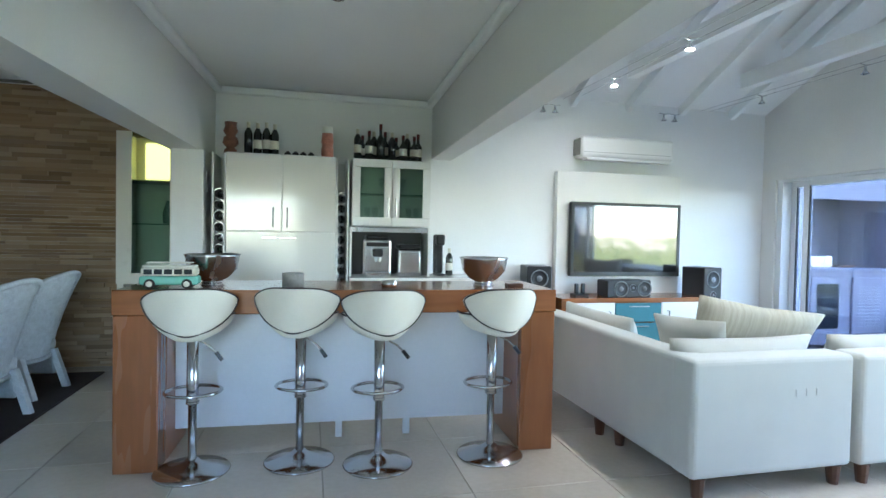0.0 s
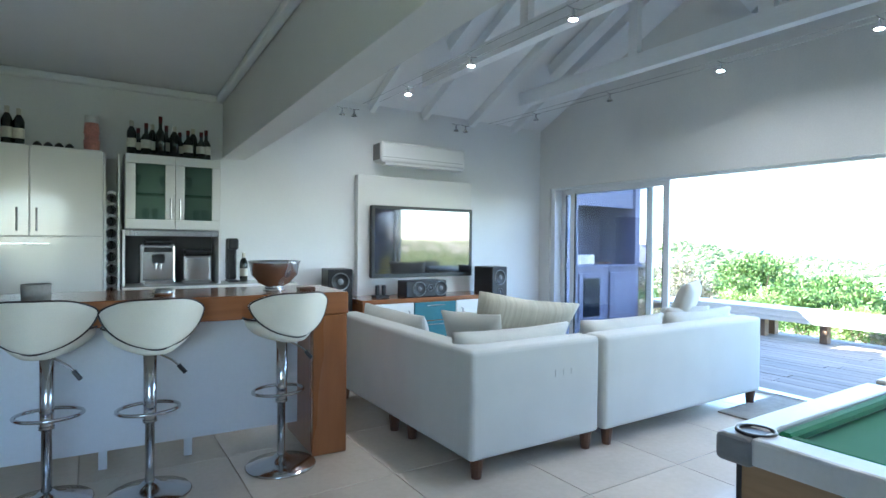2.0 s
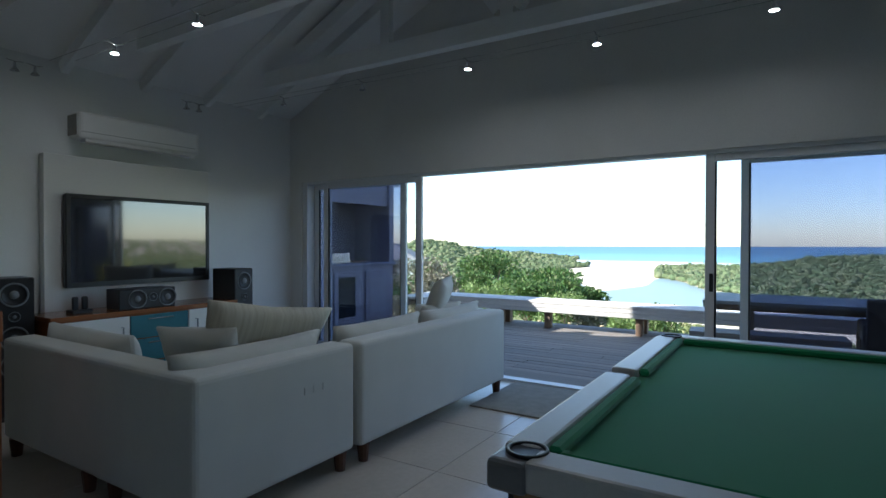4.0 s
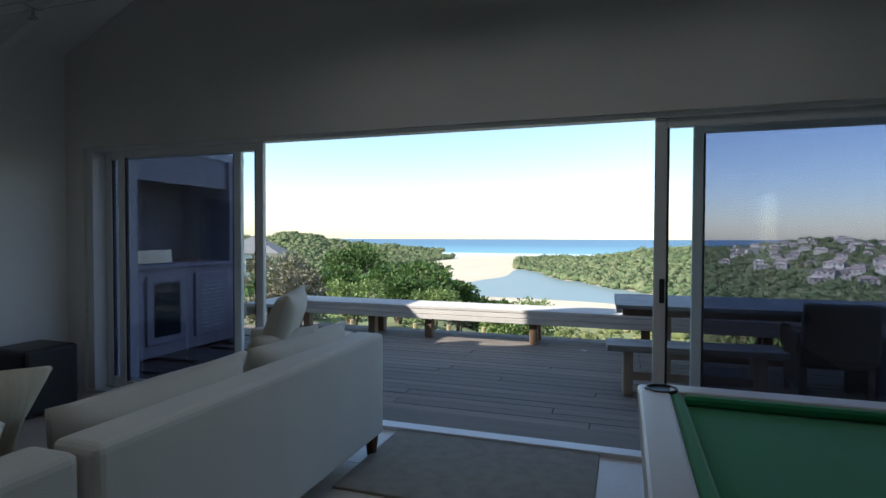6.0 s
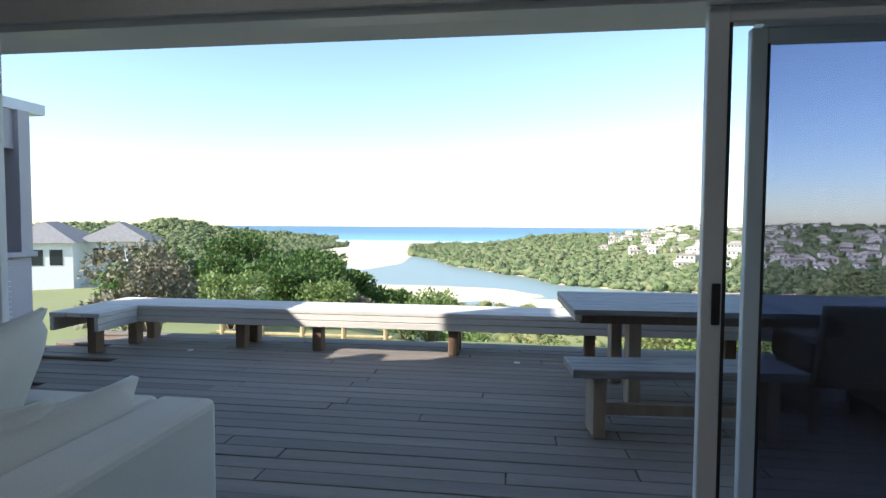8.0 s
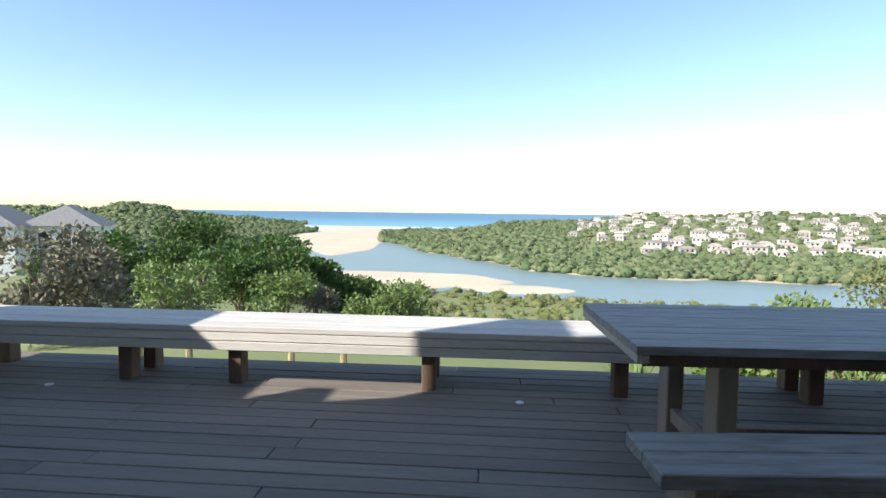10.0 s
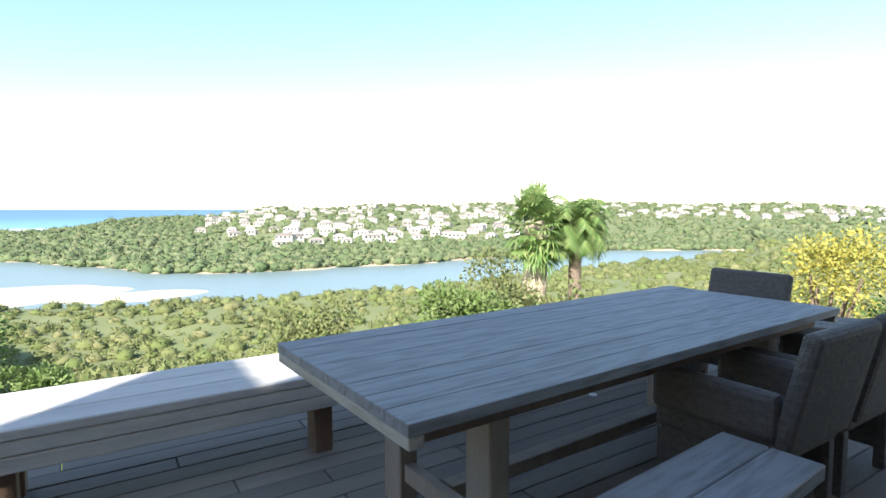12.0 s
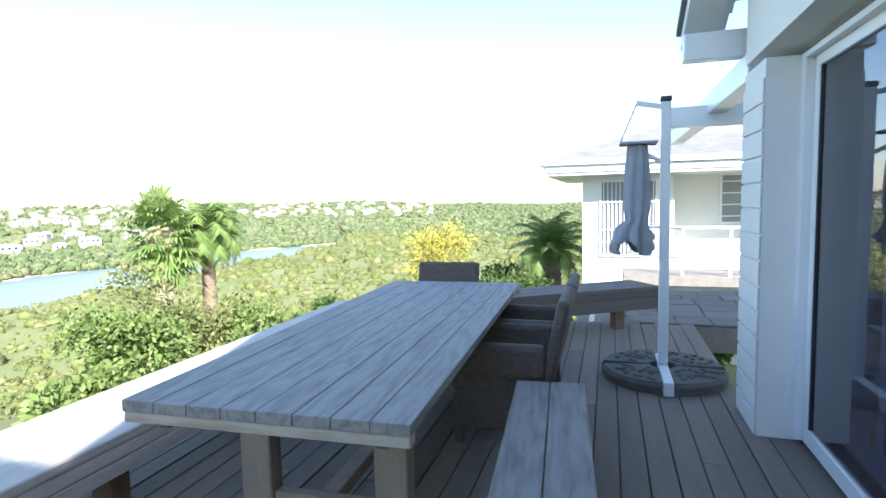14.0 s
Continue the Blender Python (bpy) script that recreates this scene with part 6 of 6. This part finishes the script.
def frond_mesh(bm, base, az, el, length, width, droop, rg=random):
    """One palm leaf: a curved rib with narrow leaflets."""
    pts = []
    n = 9
    for i in range(n + 1):
        s = i / n
        e = el - droop * s * s
        pts.append(e)
    p = Vector(base)
    rib = [p.copy()]
    for i in range(n):
        e = pts[i]
        p = p + Vector((math.cos(az) * math.cos(e), math.sin(az) * math.cos(e), math.sin(e))) * (length / n)
        rib.append(p.copy())
    side = Vector((-math.sin(az), math.cos(az), 0))
    for i in range(1, n + 1):
        for s in (-1, 1):
            for q in (0, 0.5):
                a = rib[i - 1].lerp(rib[i], q)
                d = (rib[i] - rib[i - 1]).normalized()
                l = width * (1.15 - 0.8 * abs(i / n - 0.45)) * rg.uniform(0.85, 1.15)
                tip = a + side * s * l * 0.8 + d * l * 0.6 - Vector((0, 0, l * 0.35))
                w = d * (length / n * 0.5)
                bm.faces.new([bm.verts.new(v) for v in (a - w * 0.5, a + w * 0.5, tip)])


def fan_leaf(bm, base, az, el, stalk, radius, rg):
    """One fan-palm leaf: a stalk and a half disc of pleated, drooping blades."""
    d = Vector((math.cos(az) * math.cos(el), math.sin(az) * math.cos(el), math.sin(el)))
    side = Vector((-math.sin(az), math.cos(az), 0))
    hub = Vector(base) + d * stalk
    bm.faces.new([bm.verts.new(v) for v in (Vector(base) - side * 0.02, Vector(base) + side * 0.02, hub)])
    for k in range(21):
        a = radians(-115 + 11.5 * k) + rg.uniform(-0.05, 0.05)
        out = d * math.cos(a) + side * math.sin(a)
        ln = radius * (1 - 0.25 * abs(k - 10) / 10) * rg.uniform(0.85, 1.1)
        w = out.cross(d.cross(side)).normalized() * radius * rg.uniform(0.035, 0.06)
        mid = hub + out * ln * 0.6 - Vector((0, 0, 0.05 * ln))
        tip = hub + out * ln * 0.9 - Vector((0, 0, rg.uniform(0.1, 0.45) * ln))
        h0, a0, b0, t0 = (bm.verts.new(v) for v in (hub, mid - w, mid + w, tip))
        bm.faces.new((h0, a0, b0))
        bm.faces.new((a0, t0, b0))


def palm(x, y, z, trunk_h, r, crown, n, skirt, label, seed):
    rg = random.Random(seed)
    t = thing("palm_tree", x, y, z, label, "palm tree")
    prof = [(r * 1.25, -1.0)]
    k = 26
    for i in range(k):
        prof += [(r * (1.15 - 0.3 * i / k) * (1.06 if i % 2 else 0.96), trunk_h * i / k)]
    prof += [(r * 0.8, trunk_h), (0, trunk_h + 0.1)]
    part("trunk", lathe(prof, 16), PALETRUNK if skirt else BARK, t)
    bm = bmesh.new()
    for i in range(n):
        el = radians(80 - 115 * i / n)
        if skirt:
            fan_leaf(bm, (0, 0, trunk_h - 0.5 * i / n), i * 2.399 + rg.uniform(-0.2, 0.2), radians(85 - 140 * i / n), crown * rg.uniform(0.3, 0.72), crown * rg.uniform(0.4, 0.6), rg)
            continue
        frond_mesh(bm, (0, 0, trunk_h), i * 2.399 + rg.uniform(-0.2, 0.2), el, crown * rg.uniform(0.8, 1.1), crown * 0.34, (1.3 if crown < 1.2 else 2.1) + 0.3 * rg.random(), rg=rg)
    part("crown", bm, PALM, t)
    if skirt:
        bm = bmesh.new()
        for i in range(130):
            frond_mesh(bm, (0, 0, trunk_h - 0.35 - 1.3 * rg.random()), rg.uniform(0, 6.28), radians(-45), crown * 0.5, crown * 0.12, 1.0, rg=rg)
        part("dry_skirt", bm, TAN, t, "dry tan fronds hanging under the crown")


palm(20.7, -10.2, -5.2, 6.0, 0.40, 1.28, 74, True, "stout fan palm with full crown and dry skirt", 1)
palm(20.3, -11.6, -4.9, 5.5, 0.22, 1.5, 54, False, "slender drooping palm beside the stout one", 2)
palm(9.6, -11.0, -1.7, 1.9, 0.25, 1.1, 40, False, "low date palm beside the neighbouring wing", 3)


# spiky agave-like plants close to the deck
def spiky(x, y, n, l, label, seed):
    rg = random.Random(seed)
    t = thing("spiky_plant", x, y, ground_z(x, y), label, "plant", "spiky plants by the deck")
    bm = bmesh.new()
    for i in range(n):
        az, el = rg.uniform(0, 6.28), radians(rg.uniform(20, 85))
        p = Vector((0, 0, 0.1))
        sd = Vector((-math.sin(az), math.cos(az), 0))
        last = None
        for k in range(5):
            w = 0.028 * (1 - k / 4.2) + 0.002
            a, b = bm.verts.new(p - sd * w), bm.verts.new(p + sd * w)
            if last:
                bm.faces.new((last[0], last[1], b, a))
            last = (a, b)
            e = el - 0.5 * k / 4
            p = p + Vector((math.cos(az) * math.cos(e), math.sin(az) * math.cos(e), math.sin(e))) * (l / 4)
    part("leaves", bm, LIMELEAF, t)


for i, (x, y) in enumerate(((12.2, 0.3), (12.4, -0.7), (12.9, -2.5), (12.0, -1.6), (13.6, -0.2), (13.4, -4.4))):
    spiky(x, y, 60, 0.85, "spiky light green strap-leaved plant", i)

# lawn just beyond the deck
LAWN = mat("mown_lawn", (0.13, 0.22, 0.035), 0.95, scale=0.8, vary=0.2, bump=0.5, fine=60)
structure("lawn", box(10.95, 13.8, 1.5, 16, -1.45, -1.10), LAWN, "bright mown lawn below the deck", "lawn")
fn = thing("timber_fence", 13.4, 3.6, -1.1, "low rustic timber pole fence below the lawn", "fence")
for k in range(5):
    part("post", lathe([(0.05, 0), (0.045, 0.75), (0, 0.76)], 8, 0, k * 0.7), TAN, fn)
for z in (0.3, 0.6):
    part("rail", tube([(0, -0.1, z), (0, 2.9, z)], 0.03, 7), TAN, fn)

# neighbouring wing at the end of the deck
wing = thing("neighbouring_wing", 8.76, -9.0, -1.36, "white plastered wing with hipped grey roof and barred windows", "house wing")
part("wall", box(-1.75, 0, -5, 0, -1.0, 3.2), PLASTER, wing)
part("wall", box(-5.5, -1.75, -5, -0.9, 0, 3.2), PLASTER, wing)
bm = bmesh.new()
ev = [bm.verts.new(p) for p in ((-5.9, 0.6, 3.5), (0.7, 0.6, 3.5), (0.7, -5.6, 3.5), (-5.9, -5.6, 3.5))]
rd = [bm.verts.new((-4.5, -2.5, 4.55)), bm.verts.new((-2.2, -2.5, 4.55))]
for f in ((ev[0], ev[1], rd[1], rd[0]), (ev[2], ev[3], rd[0], rd[1]), (ev[1], ev[2], rd[1]), (ev[3], ev[0], rd[0])):
    bm.faces.new(f)
bmesh.ops.recalc_face_normals(bm, faces=bm.faces)
part("roof", bm, ROOFT, wing, "grey tiled hipped roof")
part("soffit", box(-5.9, 0.7, -5.6, 0.6, 3.2, 3.26), ALU, wing)
for z0, z1, o in ((3.26, 3.40, 0.6), (3.40, 3.5, 0.66)):
    part("fascia", box(-5.9, 0.7, o, o + 0.03, z0, z1), ALU, wing)
    part("fascia", box(o + 0.1, o + 0.13, -5.6, 0.6, z0, z1), ALU, wing)


def barred_window(x0, x1, y, z0, z1, bars):
    w = part("window", box(x0, x1, y - 0.02, y + 0.012, z0, z1), CURTAINED, wing)
    for a, b, c, d in ((x0 - 0.05, x1 + 0.05, z1, z1 + 0.05), (x0 - 0.05, x1 + 0.05, z0 - 0.05, z0), (x0 - 0.05, x0, z0, z1), (x1, x1 + 0.05, z0, z1)):
        part("frame", box(a, b, y, y + 0.04, c, d), ALU, w)
    if bars:
        for k in range(bars):
            x = x0 + (x1 - x0) * (k + 0.5) / bars
            part("bar", box(x - 0.008, x + 0.008, y + 0.03, y + 0.045, z0, z1), ALU, w)
        for z in (z0 + 0.25, z0 + 0.5, z1 - 0.4):
            part("bar", box(x0, x1, y + 0.03, y + 0.045, z - 0.01, z + 0.01), ALU, w)
    else:
        for k in range(4):
            z = z0 + (z1 - z0) * (k + 0.5) / 4
            part("glazing_bar", box(x0, x1, y + 0.01, y + 0.03, z - 0.012, z + 0.012), ALU, w)


barred_window(-1.40, -0.38, 0.0, 1.6, 3.06, 13)
barred_window(-3.3, -2.75, -0.9, 2.2, 3.15, 0)
rail = thing("balcony_railing", 7.4, -7.2, 0.1, "white tubular balcony railing on a concrete ledge", "railing")
part("ledge", box(-1.9, 0.6, -0.6, 0.4, -0.15, 0.0), CONCRETE, rail)
part("ledge_wall", box(-1.9, 0.5, -0.5, 0.3, -1.7, -0.15), PLASTER, rail)
for z in (0.30, 0.78):
    part("top_rail", tube([(-1.9, 0.3, z), (-0.3, 0.3, z), (0.5, -0.4, z)], 0.025, 8), ALU, rail)
for x in (-1.7, -1.0, -0.3):
    part("post", box(x - 0.02, x + 0.02, 0.28, 0.32, 0, 0.78), ALU, rail)

# pergola beams beside the facade corner
pg = thing("pergola", 6.2, -1.35, 0, "white pergola beams with slatted cover beside the house", "pergola")
part("beam", box(0, 1.55, -1.6, -1.48, 2.02, 2.2, 0.005), ALU, pg)
part("beam", box(1.05, 1.2, -4.6, 0.0, 2.12, 2.3, 0.005), ALU, pg)
part("beam", box(0, 1.55, -0.32, -0.2, 2.32, 2.5, 0.005), ALU, pg)
for k in range(22):
    part("slat", box(0.0, 1.04, -1.75 - k * 0.13, -1.68 - k * 0.13, 2.25, 2.285), SATINW, pg)
box_l = thing("outdoor_light", 7.30, -1.36, 1.0, "white bulkhead light on the corner pier", "lamp")
part("lamp_body", box(-0.09, 0.02, -0.05, 0.055, 0, 0.2, 0.02, 2), SATINW, box_l)

# neighbouring houses on the left
for hx, hy, w, rz in ((52, 45.5, 9, 25), (55.2, 40.7, 4.4, 20)):
    nb = thing("neighbour_house", hx, hy, ground_z(hx, hy), "pale house with grey hipped roof among trees", "house", "houses across the lawn", rz)
    hz = -ground_z(hx, hy) - 0.6
    part("wall", box(-w / 2, w / 2, -3, 3, 0, hz), PLASTER, nb)
    bm = bmesh.new()
    ev = [bm.verts.new(p) for p in ((-w / 2 - 0.4, -3.4, hz), (w / 2 + 0.4, -3.4, hz), (w / 2 + 0.4, 3.4, hz), (-w / 2 - 0.4, 3.4, hz))]
    rd = [bm.verts.new((-w * 0.2, 0, hz + 1.9)), bm.verts.new((w * 0.2, 0, hz + 1.9))]
    for f in ((ev[0], ev[1], rd[1], rd[0]), (ev[2], ev[3], rd[0], rd[1]), (ev[1], ev[2], rd[1]), (ev[3], ev[0], rd[0])):
        bm.faces.new(f)
    part("roof", bm, ROOFT, nb)
    for k in range(3):
        part("window", box(-w / 2 - 0.03, -w / 2, -2.2 + k * 1.5, -1.2 + k * 1.5, hz - 2.0, hz - 0.6), DARKGLASS, nb)


# ---- pieces of floors, deck and cladding ----
def piece_mesh(name, x, y, z, bev, material):
    bm = box(0, x, 0, y, -z, 0, bev)
    me = bpy.data.meshes.new(name)
    bm.to_mesh(me)
    bm.free()
    me.materials.append(material)
    return me


def piece(name, me, parent, x, y, z=0.0):
    ob = new(name, me)
    ob.parent = parent
    ob.location = (x, y, z)
    return ob


rng = random.Random(5)
bw = 0.138
meshes = {ln: piece_mesh("deck_board", bw - 0.006, ln - 0.006, 0.03, 0.004, DECK) for ln in (2.0, 2.6, 3.1)}
for i in range(26):
    y = -2.4 + (0.0 if i % 2 else -0.7)
    while y < 7.9:
        ln = rng.choice((2.0, 2.6, 3.1))
        if y + ln > 8.0:
            ln = 2.0
        if y + ln > 8.3:
            break
        piece("deck_board", meshes[ln], deck, i * bw - 0.005, y, rng.uniform(-0.002, 0.002))
        y += ln
pav = thing("paving", 7.0, -4.9, 0, "uneven slate paving beyond the deck", "paving")
pav["kind"] = "structure"
part("bed", box(-0.9, 1.4, -1.2, 1.15, -0.3, -0.03), CONCRETE, pav)
tiles = thing("floor_tiles", -4.1, -1.1, 0, "large glossy cream porcelain floor tiles", "floor tiles")
tiles["kind"] = "structure"
tm = piece_mesh("tile", 0.794, 0.794, 0.008, 0.002, TILE)
for i in range(14):
    for j in range(10):
        if -4.1 + i * 0.8 < 6.95 and -1.1 + j * 0.8 < 6.3:
            piece("tile", tm, tiles, i * 0.8, j * 0.8, rng.uniform(-0.0004, 0.0004))
slabs = [piece_mesh("paver", 0.5, 0.38, 0.03, 0.006, PAVER), piece_mesh("paver", 0.36, 0.38, 0.03, 0.006, PAVER)]
for j in range(6):
    x = -0.85 + (0.12 if j % 2 else 0)
    while x < 0.95:
        k = rng.randrange(2)
        piece("paver", slabs[k], pav, x, -1.2 + j * 0.39, rng.uniform(-0.004, 0.004))
        x += (0.51, 0.37)[k]
V, F = [], []
z = 0.0
while z < 2.79:
    hgt = rng.uniform(0.022, 0.05)
    x = -4.1 - rng.random() * 0.2
    while x < 0.25:
        ln = rng.uniform(0.14, 0.5)
        dp = rng.uniform(0.012, 0.035)
        x0, x1 = max(x, -4.1), min(x + ln - 0.002, 0.255)
        if x1 - x0 > 0.02:
            b = len(V)
            V += [(px, py, pz) for py in (6.3, 6.3 - dp) for px, pz in ((x0, z), (x1, z), (x1, min(z + hgt - 0.002, 2.795)), (x0, min(z + hgt - 0.002, 2.795)))]
            F += [(b + 4, b + 5, b + 6, b + 7), (b, b + 1, b + 5, b + 4), (b + 1, b + 2, b + 6, b + 5), (b + 2, b + 3, b + 7, b + 6), (b + 3, b, b + 4, b + 7)]
        x += ln
    z += hgt
me = bpy.data.meshes.new("stone_cladding")
me.from_pydata(V, [], F)
me.materials.append(STONE)
tagged(new("stone_cladding", me), "narrow strips of brown split-stone wall cladding", "stone cladding", kind="stuff")
